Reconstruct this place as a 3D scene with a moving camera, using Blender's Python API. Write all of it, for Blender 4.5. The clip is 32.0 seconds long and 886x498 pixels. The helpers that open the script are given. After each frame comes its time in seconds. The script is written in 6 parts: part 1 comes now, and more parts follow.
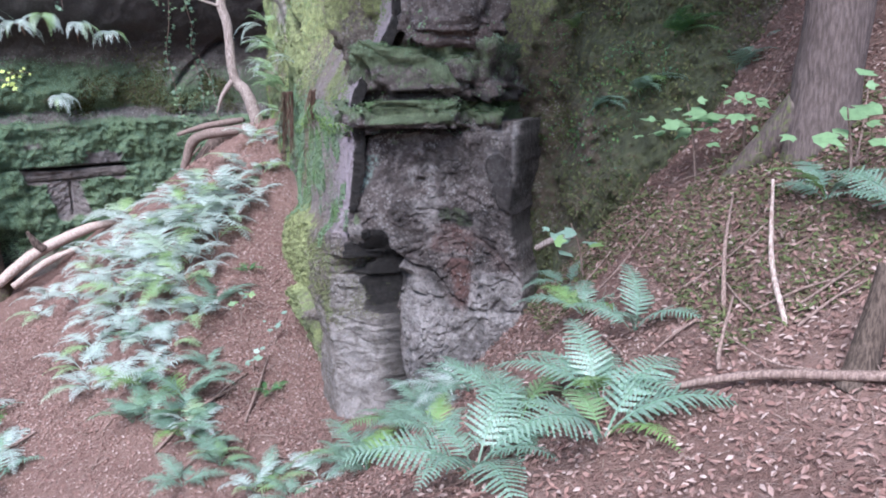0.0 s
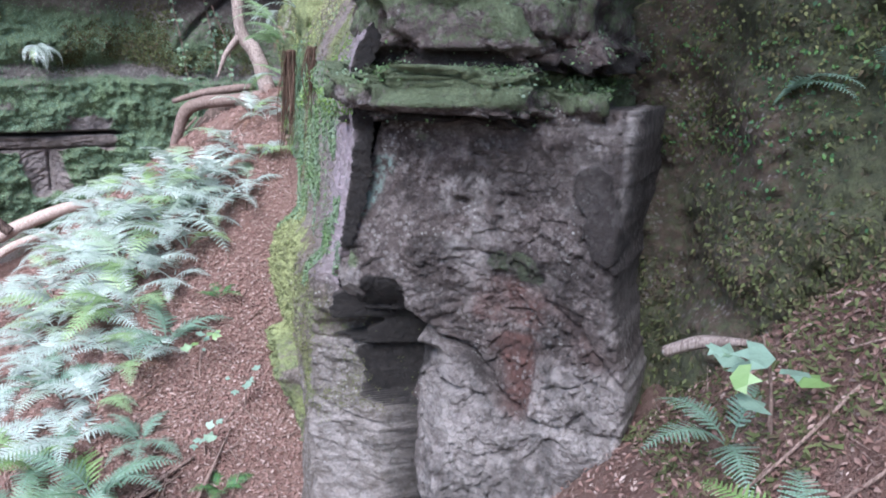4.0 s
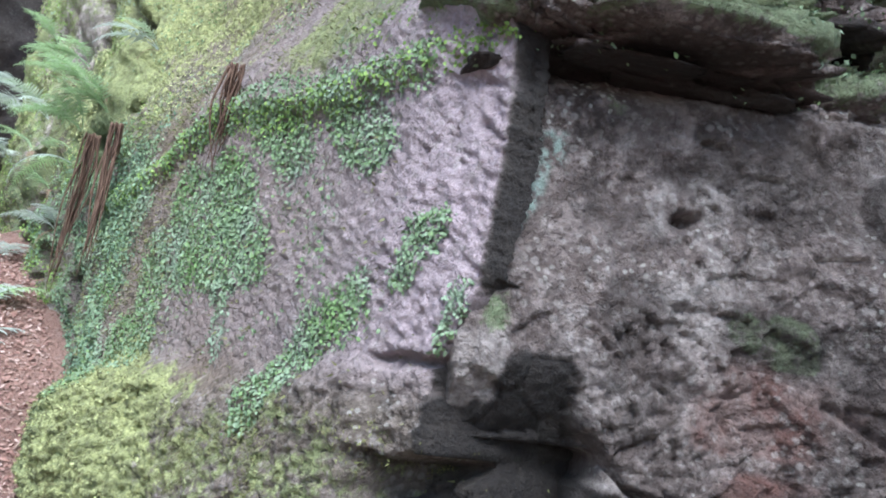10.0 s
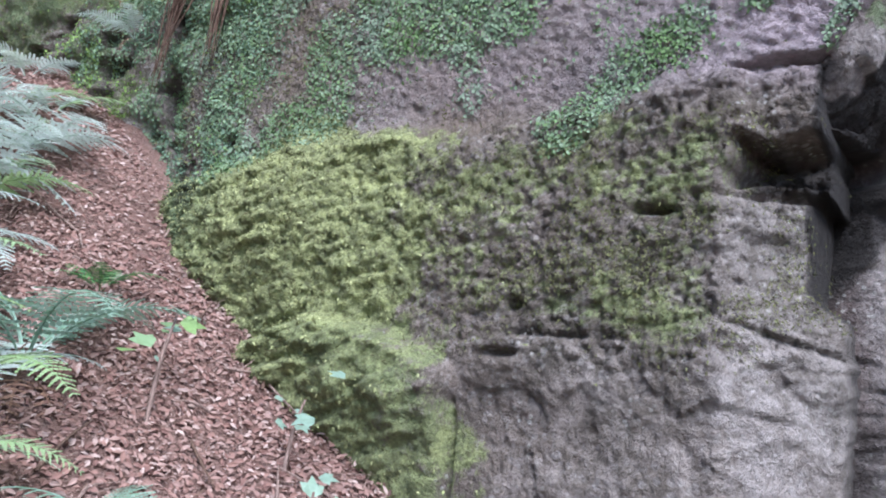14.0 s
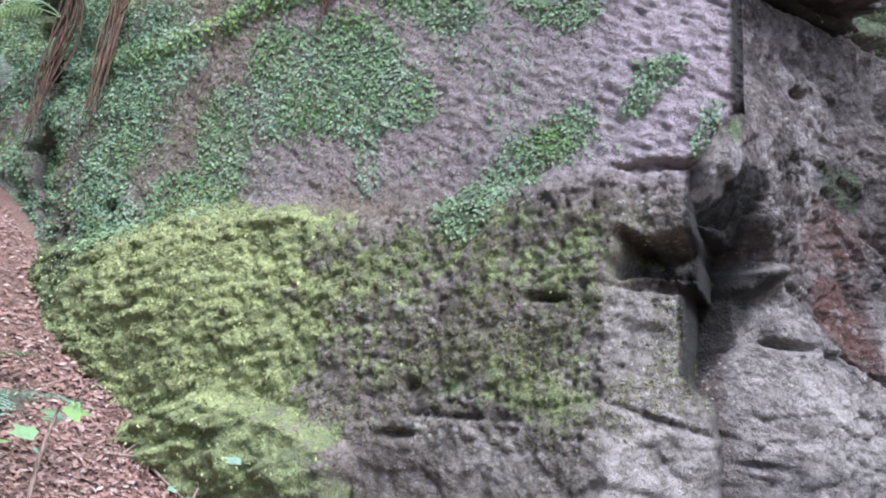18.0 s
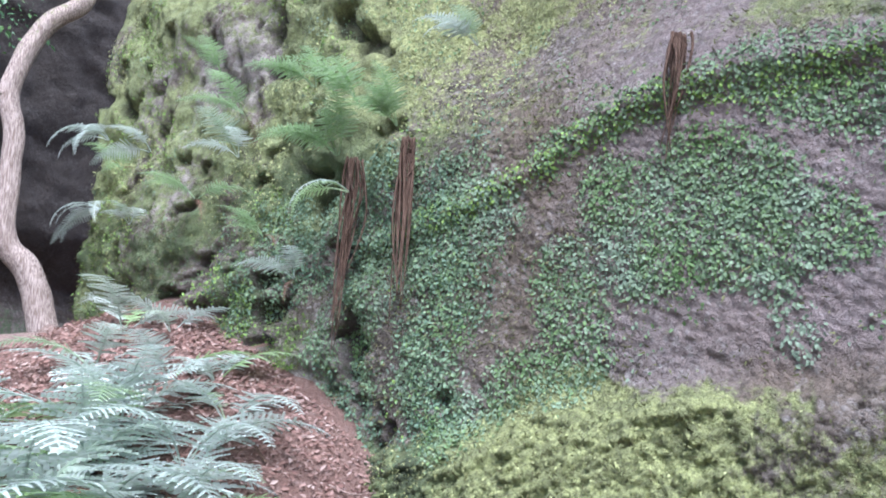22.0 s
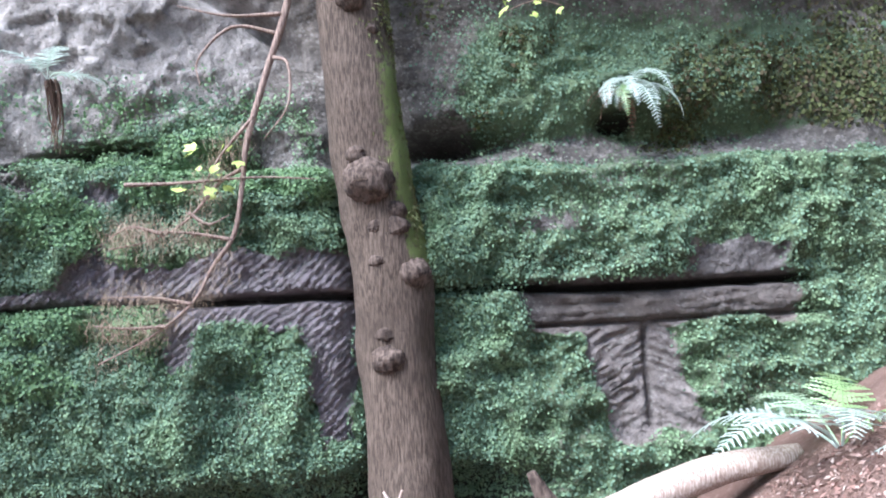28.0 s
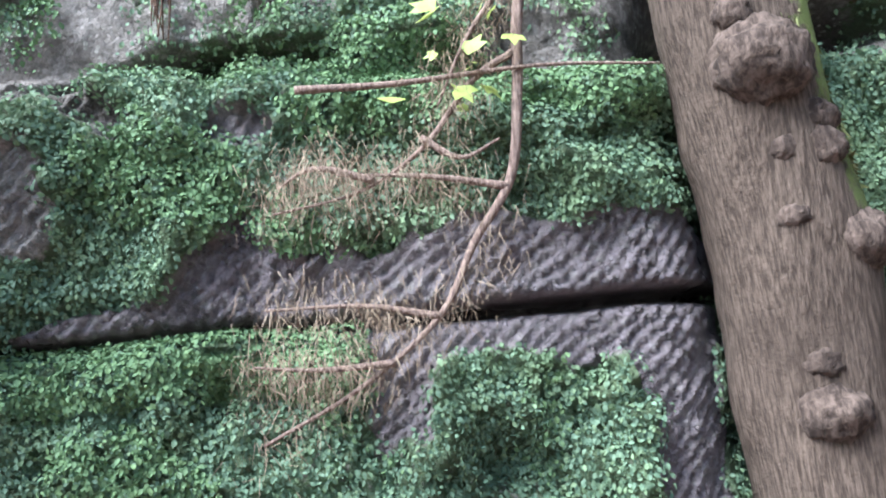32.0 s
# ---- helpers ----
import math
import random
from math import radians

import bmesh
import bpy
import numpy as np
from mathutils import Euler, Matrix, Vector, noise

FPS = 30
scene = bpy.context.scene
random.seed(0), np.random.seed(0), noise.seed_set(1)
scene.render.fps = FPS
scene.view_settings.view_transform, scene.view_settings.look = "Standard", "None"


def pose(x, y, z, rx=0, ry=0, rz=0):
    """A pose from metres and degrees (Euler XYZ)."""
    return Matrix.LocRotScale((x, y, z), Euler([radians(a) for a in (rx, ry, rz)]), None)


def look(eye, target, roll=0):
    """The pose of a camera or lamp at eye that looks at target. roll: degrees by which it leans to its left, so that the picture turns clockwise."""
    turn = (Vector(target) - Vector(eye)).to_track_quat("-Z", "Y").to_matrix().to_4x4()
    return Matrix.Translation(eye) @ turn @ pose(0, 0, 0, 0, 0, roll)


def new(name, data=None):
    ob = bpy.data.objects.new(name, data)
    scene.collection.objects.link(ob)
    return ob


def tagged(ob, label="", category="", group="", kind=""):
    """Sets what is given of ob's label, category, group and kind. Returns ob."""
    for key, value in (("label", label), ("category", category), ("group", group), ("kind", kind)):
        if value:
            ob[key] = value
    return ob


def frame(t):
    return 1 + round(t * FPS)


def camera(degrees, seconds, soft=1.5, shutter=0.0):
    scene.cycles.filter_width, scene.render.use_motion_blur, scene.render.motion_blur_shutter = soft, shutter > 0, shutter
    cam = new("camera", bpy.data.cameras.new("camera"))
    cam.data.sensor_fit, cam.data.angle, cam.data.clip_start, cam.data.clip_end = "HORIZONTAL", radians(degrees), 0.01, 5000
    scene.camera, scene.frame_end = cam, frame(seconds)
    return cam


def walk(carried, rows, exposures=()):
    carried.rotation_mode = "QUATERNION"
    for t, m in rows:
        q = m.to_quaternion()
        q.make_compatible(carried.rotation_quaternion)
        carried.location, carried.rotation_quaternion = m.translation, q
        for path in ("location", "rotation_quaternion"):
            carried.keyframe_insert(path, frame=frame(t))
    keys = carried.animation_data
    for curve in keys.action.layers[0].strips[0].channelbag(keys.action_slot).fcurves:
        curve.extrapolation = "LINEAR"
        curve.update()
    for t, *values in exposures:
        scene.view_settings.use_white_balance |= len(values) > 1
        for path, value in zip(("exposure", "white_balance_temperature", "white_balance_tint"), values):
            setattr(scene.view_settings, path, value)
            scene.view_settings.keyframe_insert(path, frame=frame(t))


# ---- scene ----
EXPOSURES = [(0.0, 1.45, 5900, 16), (3.5, 1.5, 5950, 16), (7.0, 1.78, 6100, 9), (9.5, 1.87, 6100, 9), (11.0, 1.76, 6100, 11), (13.0, 1.52, 5950, 15), (17.0, 1.75, 6000, 13), (20.0, 1.8, 5950, 14), (22.5, 1.65, 5900, 16), (25.0, 1.6, 5900, 17), (28.0, 2.1, 5900, 10), (32.0, 2.15, 6000, 6)]
cam = camera(60.67, 32.0, soft=1.9)
PATH = [
    (0.0, pose(0.000, 0.000, 2.300, 78.10, 1.60, -0.34)),
    (0.5, pose(0.020, 0.169, 2.277, 76.79, 0.84, 2.17)),
    (1.0, pose(0.015, 0.414, 2.362, 74.92, 2.03, 3.65)),
    (1.5, pose(0.002, 0.789, 2.343, 76.79, 1.93, 3.34)),
    (2.0, pose(0.023, 1.090, 2.353, 74.48, 1.74, 2.80)),
    (2.5, pose(0.088, 1.375, 2.361, 75.66, -0.08, 3.65)),
    (3.0, pose(0.043, 1.742, 2.301, 75.61, -1.77, 3.86)),
    (3.5, pose(0.016, 2.036, 2.298, 75.33, -0.59, 4.18)),
    (5.5, pose(-0.240, 3.073, 1.764, 83.59, -4.74, 1.18)),
    (6.0, pose(-0.340, 3.241, 1.677, 84.15, -4.76, -0.24)),
    (6.5, pose(-0.490, 3.414, 1.569, 84.81, -4.37, -3.08)),
    (7.0, pose(-0.677, 3.547, 1.460, 86.39, -4.87, -5.54)),
    (7.5, pose(-0.867, 3.694, 1.383, 87.28, -5.08, -8.88)),
    (8.0, pose(-1.000, 3.846, 1.300, 89.58, -5.28, -11.09)),
    (8.5, pose(-1.097, 3.952, 1.293, 93.35, -6.81, -14.49)),
    (9.0, pose(-1.239, 4.014, 1.227, 97.92, -6.38, -21.75)),
    (9.5, pose(-1.382, 4.094, 1.182, 99.37, -5.76, -24.12)),
    (10.0, pose(-1.435, 4.179, 1.165, 100.82, -5.01, -24.06)),
    (10.5, pose(-1.493, 4.331, 1.050, 103.53, -4.85, -24.71)),
    (11.0, pose(-1.665, 4.461, 0.863, 98.92, -7.53, -20.40)),
    (11.5, pose(-1.826, 4.548, 0.789, 95.82, -5.46, -17.06)),
    (12.0, pose(-1.944, 4.634, 0.733, 96.50, -4.21, -13.29)),
    (12.5, pose(-2.154, 4.733, 0.556, 100.82, -4.63, -17.21)),
    (13.0, pose(-2.293, 4.818, 0.535, 99.91, -4.40, -21.46)),
    (13.5, pose(-2.456, 4.818, 0.392, 100.31, -4.72, -29.38)),
    (14.0, pose(-2.644, 4.841, 0.345, 98.84, -4.62, -37.45)),
    (14.5, pose(-2.631, 4.819, 0.341, 101.61, -2.67, -37.97)),
    (16.5, pose(-2.763, 4.915, 0.368, 97.73, -2.76, -44.03)),
    (17.0, pose(-2.769, 4.873, 0.417, 99.14, -3.62, -46.80)),
    (17.5, pose(-2.803, 4.863, 0.433, 101.29, -3.50, -48.26)),
    (18.0, pose(-2.790, 4.855, 0.438, 103.00, -3.46, -47.75)),
    (18.5, pose(-2.677, 5.012, 0.518, 104.02, -3.96, -49.05)),
    (19.0, pose(-2.381, 5.411, 0.796, 101.52, -2.87, -51.67)),
    (19.5, pose(-2.391, 5.406, 0.802, 102.36, -3.50, -52.25)),
    (20.0, pose(-2.388, 5.403, 0.814, 102.97, -1.58, -51.39)),
    (20.5, pose(-2.439, 5.421, 0.859, 102.80, -0.54, -46.76)),
    (21.0, pose(-2.548, 5.453, 0.900, 103.48, 0.35, -40.66)),
    (21.5, pose(-2.733, 5.550, 0.845, 106.96, 0.99, -36.82)),
    (22.0, pose(-3.006, 5.638, 0.932, 107.56, 2.29, -32.39)),
    (22.5, pose(-3.079, 5.672, 0.918, 108.66, 2.91, -21.81)),
    (23.0, pose(-3.105, 5.692, 0.952, 108.63, 3.09, -9.92)),
    (23.5, pose(-3.121, 5.605, 0.934, 106.71, 2.07, -0.00)),
    (24.0, pose(-3.075, 5.632, 0.952, 104.08, 2.31, 8.06)),
    (24.5, pose(-3.086, 5.706, 0.947, 102.59, 2.09, 14.21)),
    (25.0, pose(-3.172, 5.688, 0.938, 99.84, 2.26, 17.41)),
    (25.5, pose(-3.235, 5.655, 0.900, 97.97, 2.46, 20.91)),
    (27.5, pose(-4.317, 7.967, 0.976, 96.48, 3.14, 31.52)),
    (28.0, pose(-4.526, 7.833, 0.982, 97.79, 3.40, 32.61)),
    (28.5, pose(-4.673, 7.737, 1.027, 97.76, 3.72, 33.16)),
    (29.0, pose(-4.809, 7.650, 1.051, 98.09, 4.06, 33.95)),
    (29.5, pose(-4.989, 7.529, 1.087, 97.71, 4.44, 34.19)),
    (30.0, pose(-5.227, 7.514, 0.978, 97.55, 4.93, 35.26)),
    (30.5, pose(-5.553, 7.873, 0.976, 97.89, 4.94, 35.61)),
    (31.0, pose(-5.861, 8.231, 1.025, 99.28, 5.05, 35.85)),
    (31.5, pose(-6.136, 8.525, 1.048, 100.39, 5.24, 35.92)),
    (32.0, pose(-6.423, 8.763, 1.125, 100.00, 5.51, 35.49)),
]
walk(cam, PATH, EXPOSURES)

# ---- light: an overcast woodland, soft and high ----
world = bpy.data.worlds.new("world")
scene.world = world
world.use_nodes = True
sky = world.node_tree.nodes.new("ShaderNodeTexSky")
sky.sky_type, sky.sun_disc = "NISHITA", False
sky.sun_elevation, sky.sun_rotation = radians(56), radians(190)
world.node_tree.links.new(sky.outputs[0], world.node_tree.nodes["Background"].inputs[0])
world.node_tree.nodes["Background"].inputs[1].default_value = 0.09
sun = new("sun", bpy.data.lights.new("sun", "SUN"))
sun.data.energy, sun.data.angle, sun.data.color = 3.7, radians(40), (0.96, 0.98, 1.0)
sun.matrix_world = look((-2.0, -6.0, 7.75), (0.0, 0.0, 0.0))


# ---- material helpers ----
class Nodes:
    """A small builder for node materials in world-size coordinates."""

    def __init__(self, name, rough=0.85, gloss=0.3, local=False):
        self.mat = bpy.data.materials.new(name)
        self.mat.use_nodes = True
        self.t = self.mat.node_tree
        self.out = self.t.nodes["Principled BSDF"]
        self.out.inputs["Roughness"].default_value = rough
        self.out.inputs["Specular IOR Level"].default_value = gloss
        if local:
            self.where = self.t.nodes.new("ShaderNodeTexCoord").outputs["Object"]
        else:
            self.where = self.t.nodes.new("ShaderNodeNewGeometry").outputs["Position"]

    def plug(self, sock, v):
        if isinstance(v, (int, float)):
            sock.default_value = v
        elif isinstance(v, tuple):
            sock.default_value = (*v, 1.0)
        else:
            self.t.links.new(v, sock)

    def stretch(self, sx, sy, sz, turn=0.0):
        m = self.t.nodes.new("ShaderNodeMapping")
        m.inputs["Scale"].default_value = (sx, sy, sz)
        m.inputs["Rotation"].default_value = (0, 0, turn)
        self.t.links.new(self.where, m.inputs["Vector"])
        return m.outputs[0]

    def noise(self, scale, detail=4.0, rough=0.6, where=None):
        n = self.t.nodes.new("ShaderNodeTexNoise")
        n.inputs["Scale"].default_value, n.inputs["Detail"].default_value, n.inputs["Roughness"].default_value = scale, detail, rough
        self.t.links.new(where or self.where, n.inputs["Vector"])
        return n.outputs["Fac"]

    def cells(self, scale, what="Distance", where=None):
        n = self.t.nodes.new("ShaderNodeTexVoronoi")
        n.inputs["Scale"].default_value = scale
        self.t.links.new(where or self.where, n.inputs["Vector"])
        return n.outputs[what]

    def ramp(self, v, a, b, lo=0.0, hi=1.0):
        n = self.t.nodes.new("ShaderNodeMapRange")
        n.interpolation_type = "SMOOTHSTEP"
        self.plug(n.inputs["Value"], v)
        for key, x in (("From Min", a), ("From Max", b), ("To Min", lo), ("To Max", hi)):
            n.inputs[key].default_value = x
        return n.outputs[0]

    def math(self, op, a, b=0.0):
        n = self.t.nodes.new("ShaderNodeMath")
        n.operation = op
        self.plug(n.inputs[0], a)
        self.plug(n.inputs[1], b)
        return n.outputs[0]

    def mix(self, f, a, b):
        n = self.t.nodes.new("ShaderNodeMix")
        n.data_type = "RGBA"
        self.plug(n.inputs["Factor"], f)
        self.plug(n.inputs["A"], a)
        self.plug(n.inputs["B"], b)
        return n.outputs["Result"]

    def attr(self, name):
        n = self.t.nodes.new("ShaderNodeAttribute")
        n.attribute_name = name
        return n.outputs["Fac"]

    def island(self):
        return self.t.nodes.new("ShaderNodeNewGeometry").outputs["Random Per Island"]

    def chance(self):
        return self.t.nodes.new("ShaderNodeObjectInfo").outputs["Random"]

    def bump(self, height, strength=0.5, dist=0.01):
        n = self.t.nodes.new("ShaderNodeBump")
        n.inputs["Strength"].default_value, n.inputs["Distance"].default_value = strength, dist
        self.t.links.new(height, n.inputs["Height"])
        self.t.links.new(n.outputs[0], self.out.inputs["Normal"])

    def finish(self, colour, rough=None):
        self.plug(self.out.inputs["Base Color"], colour)
        if rough is not None:
            self.plug(self.out.inputs["Roughness"], rough)
        return self.mat


def rock_material(name, light, mid, dark, moss_a, moss_b, cut_col, stain):
    """Weathered sandstone; the attributes moss, cut, red and pale say where each growth or stain lies."""
    k = Nodes(name, 0.9, 0.5)
    big, fine, grain = k.noise(3.0, 6), k.noise(17.0, 6, 0.7), k.noise(90.0, 4, 0.7)
    blotch = k.noise(8.0, 6, 0.72)
    c = k.mix(k.ramp(big, 0.35, 0.65), dark, mid)
    c = k.mix(k.ramp(blotch, 0.52, 0.66, 0.0, 0.75), c, dark)
    c = k.mix(k.ramp(blotch, 0.46, 0.34, 0.0, 0.6), c, light)
    c = k.mix(k.ramp(fine, 0.45, 0.72), c, light)
    spots = k.ramp(k.cells(38.0), 0.32, 0.18)
    c = k.mix(k.math("MULTIPLY", spots, k.ramp(k.noise(5.0), 0.5, 0.68)), c, (0.42, 0.41, 0.38))
    c = k.mix(k.math("MULTIPLY", k.attr("red"), k.ramp(fine, 0.28, 0.6, 0.35, 1.0)), c, stain)
    c = k.mix(k.math("MULTIPLY", k.attr("pale"), k.ramp(fine, 0.3, 0.62, 0.25, 0.95)), c, (0.40, 0.36, 0.345))
    c = k.mix(k.math("MULTIPLY", k.attr("cut"), k.ramp(fine, 0.2, 0.6, 0.5, 1.0)), c, cut_col)
    crust = k.math("MULTIPLY", k.ramp(k.math("ADD", k.cells(34.0), k.math("MULTIPLY", fine, 0.5)), 0.72, 0.5), k.ramp(k.noise(7.0, 5, 0.7), 0.44, 0.6))
    c = k.mix(k.math("MULTIPLY", crust, 0.5), c, (0.40, 0.37, 0.355))
    c = k.mix(k.math("MULTIPLY", k.attr("mint"), k.ramp(k.noise(30.0, 4), 0.4, 0.6)), c, (0.30, 0.40, 0.36))
    mossy = k.mix(k.ramp(k.noise(14.0, 6, 0.7), 0.4, 0.62), moss_a, moss_b)
    mossy = k.mix(k.math("MULTIPLY", k.attr("green"), k.ramp(k.noise(4.0, 5), 0.35, 0.6, 0.6, 1.0)), mossy, (0.105, 0.155, 0.068))
    mossy = k.mix(k.ramp(grain, 0.4, 0.7, 0.0, 0.45), mossy, (0.09, 0.10, 0.04))
    edge = k.math("ADD", k.attr("moss"), k.math("MULTIPLY", k.math("SUBTRACT", k.noise(22.0, 5, 0.75), 0.5), 1.5))
    c = k.mix(k.ramp(edge, 0.38, 0.72), c, mossy)
    c = k.mix(k.ramp(grain, 0.25, 0.75, 0.0, 0.3), c, (0.07, 0.06, 0.055))
    # stains, plus the shade of recesses and undersides painted into the rock colour
    c = k.mix(k.math("MULTIPLY", k.attr("stain_shade"), k.ramp(fine, 0.25, 0.6, 0.85, 1.0)), c, (0.013, 0.010, 0.009))
    flakes = k.math("ADD", k.ramp(blotch, 0.44, 0.47), k.ramp(blotch, 0.54, 0.56))
    k.bump(k.math("ADD", k.math("MULTIPLY", flakes, 0.45), k.math("ADD", k.math("MULTIPLY", fine, 1.5), k.math("MULTIPLY", grain, 0.6))), 0.95, 0.024)
    wet = k.math("MULTIPLY", k.attr("cut"), k.ramp(k.noise(2.2), 0.3, 0.6))
    return k.finish(c, k.ramp(wet, 0.0, 1.0, 0.9, 0.24))


ROCK = rock_material("grey_sandstone", (0.27, 0.225, 0.215), (0.125, 0.097, 0.090), (0.052, 0.037, 0.034), (0.12, 0.16, 0.085), (0.18, 0.23, 0.13), (0.24, 0.2, 0.22), (0.125, 0.055, 0.045))
MOSSROCK = rock_material("mossy_sandstone", (0.27, 0.228, 0.205), (0.165, 0.132, 0.112), (0.085, 0.069, 0.052), (0.22, 0.245, 0.105), (0.39, 0.43, 0.18), (0.43, 0.35, 0.385), (0.16, 0.11, 0.06))
CLIFFROCK = rock_material("dark_cliff_sandstone", (0.32, 0.285, 0.27), (0.17, 0.148, 0.138), (0.078, 0.068, 0.062), (0.10, 0.16, 0.085), (0.14, 0.21, 0.11), (0.265, 0.222, 0.248), (0.17, 0.12, 0.08))
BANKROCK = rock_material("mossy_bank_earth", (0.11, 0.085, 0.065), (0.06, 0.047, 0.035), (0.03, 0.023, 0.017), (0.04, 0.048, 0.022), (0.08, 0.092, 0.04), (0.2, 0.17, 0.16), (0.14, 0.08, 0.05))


def litter_material():
    k = Nodes("leaf_litter_soil", 0.95, 0.15)
    a, b, g = k.noise(1.3, 5), k.noise(26.0, 5, 0.7), k.noise(120.0, 3)
    c = k.mix(k.ramp(a, 0.35, 0.65), (0.18, 0.108, 0.09), (0.25, 0.158, 0.132))
    c = k.mix(k.ramp(b, 0.48, 0.7), c, (0.28, 0.195, 0.17))
    c = k.mix(k.ramp(g, 0.55, 0.75, 0.0, 0.7), c, (0.05, 0.03, 0.025))
    k.bump(k.math("ADD", b, g), 1.0, 0.03)
    return k.finish(c)


def leafy(name, cols, rough=0.55, gloss=0.35, shine=0.0, local=False, thin=0.0, odd=None, broad=None):
    """Leaves and needles: several colours, one to an island, with a faint mottle."""
    k = Nodes(name, rough, gloss, local)
    r = k.island()
    c = cols[0]
    for i, col in enumerate(cols[1:]):
        x = (i + 1) / len(cols)
        c = k.mix(k.ramp(r, x - 0.04, x + 0.04), c, col)
    c = k.mix(k.ramp(k.noise(60.0, 3), 0.4, 0.75, 0.0, 0.35), c, tuple(0.55 * v for v in cols[0]))
    k.bump(k.noise(140.0, 2), 0.3, 0.003)
    if shine:
        k.out.inputs["Coat Weight"].default_value = shine
        k.out.inputs["Coat Roughness"].default_value = 0.4
    if broad:
        patch = k.noise(3.2, 4, 0.6)
        c = k.mix(k.ramp(patch, 0.5, 0.66), c, broad[1])
        c = k.mix(k.ramp(patch, 0.46, 0.34), c, broad[0])
    if odd:
        c = k.mix(k.ramp(k.chance(), 0.72, 0.95, 0.0, 0.8), c, odd)
    if thin:
        glow = k.t.nodes.new("ShaderNodeBsdfTranslucent")
        both = k.t.nodes.new("ShaderNodeMixShader")
        both.inputs[0].default_value = thin
        k.plug(glow.inputs["Color"], c)
        k.t.links.new(k.out.outputs[0], both.inputs[1])
        k.t.links.new(glow.outputs[0], both.inputs[2])
        k.t.links.new(both.outputs[0], k.t.nodes["Material Output"].inputs["Surface"])
    return k.finish(c)


def wood(name, light, dark, moss=None, rough=0.8, streak=14.0):
    k = Nodes(name, rough, 0.25, True)
    grain = k.noise(9.0, 6, 0.65, k.stretch(streak, streak, 1.6))
    broad = k.noise(2.2, 4)
    c = k.mix(k.ramp(grain, 0.35, 0.68), dark, light)
    c = k.mix(k.ramp(broad, 0.5, 0.75, 0.0, 0.6), c, dark)
    if moss:
        edge = k.math("ADD", k.attr("moss"), k.math("MULTIPLY", k.math("SUBTRACT", k.noise(30.0, 4, 0.7), 0.5), 1.2))
        c = k.mix(k.ramp(edge, 0.35, 0.7), c, moss)
    k.bump(k.math("ADD", grain, k.math("MULTIPLY", k.noise(70.0, 3), 0.4)), 0.9, 0.012)
    return k.finish(c)


LITTER = litter_material()
DEADLEAF = leafy("dead_leaves", [(0.27, 0.165, 0.14), (0.33, 0.225, 0.195), (0.23, 0.13, 0.11), (0.43, 0.33, 0.295), (0.28, 0.18, 0.155), (0.25, 0.145, 0.12), (0.18, 0.10, 0.085)], 0.8, 0.25, thin=0.15)
FERN = leafy("fern_green", [(0.2, 0.31, 0.24), (0.25, 0.37, 0.29), (0.18, 0.3, 0.2)], 0.42, 0.6, 0.3, thin=0.35, odd=(0.20, 0.33, 0.08))
FERNDARK = leafy("fern_deep_green", [(0.06, 0.16, 0.07), (0.09, 0.21, 0.08), (0.12, 0.25, 0.07)], 0.45, 0.5, 0.2, thin=0.3)
# sky sheen on the fronds painted in as a whitish base colour
FERNSHEEN = leafy("fern_painted_sheen", [(0.445, 0.52, 0.48), (0.52, 0.585, 0.555), (0.37, 0.465, 0.39)], 0.36, 0.8, 0.5, thin=0.35, odd=(0.22, 0.36, 0.10))
FERNBROWN = leafy("fern_withered", [(0.16, 0.09, 0.065), (0.22, 0.13, 0.09), (0.12, 0.07, 0.05)], 0.8, 0.2)
IVY = leafy("cliff_leaf_green", [(0.125, 0.205, 0.135), (0.17, 0.26, 0.175), (0.15, 0.235, 0.16), (0.21, 0.305, 0.175)], 0.65, 0.3, 0.05, thin=0.15, broad=((0.105, 0.175, 0.115), (0.195, 0.285, 0.16)))
LIVER = leafy("liverwort_green", [(0.15, 0.22, 0.125), (0.175, 0.25, 0.15), (0.2, 0.27, 0.18), (0.155, 0.245, 0.105)], 0.8, 0.12, 0.0, broad=((0.12, 0.2, 0.08), (0.21, 0.275, 0.2)))
FERNBRIGHT = leafy("fern_bright_green", [(0.27, 0.40, 0.22), (0.33, 0.45, 0.28), (0.24, 0.39, 0.16)], 0.42, 0.6, 0.3, thin=0.4)
YMOSS = leafy("yellow_moss", [(0.33, 0.36, 0.165), (0.40, 0.43, 0.21), (0.28, 0.30, 0.14)], 0.85, 0.15)
GMOSS = leafy("bright_moss", [(0.18, 0.29, 0.075), (0.235, 0.36, 0.105), (0.145, 0.235, 0.065)], 0.8, 0.2)
OLIVE = leafy("olive_moss", [(0.15, 0.165, 0.07), (0.19, 0.2, 0.09), (0.12, 0.115, 0.055)], 0.85, 0.15)
CMOSS = leafy("cliff_moss_green", [(0.135, 0.225, 0.115), (0.17, 0.27, 0.145), (0.185, 0.29, 0.14)], 0.75, 0.2, 0.0, thin=0.15)
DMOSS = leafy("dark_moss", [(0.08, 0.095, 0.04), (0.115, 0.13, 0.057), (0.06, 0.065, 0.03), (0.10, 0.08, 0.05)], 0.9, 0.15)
LIME = leafy("lime_leaf", [(0.36, 0.46, 0.10), (0.45, 0.55, 0.16), (0.3, 0.42, 0.1)], 0.5, 0.35, thin=0.3)
LIMEG = leafy("sycamore_leaf_green", [(0.17, 0.29, 0.14), (0.21, 0.34, 0.17), (0.25, 0.38, 0.18)], 0.45, 0.5, 0.2, thin=0.3)
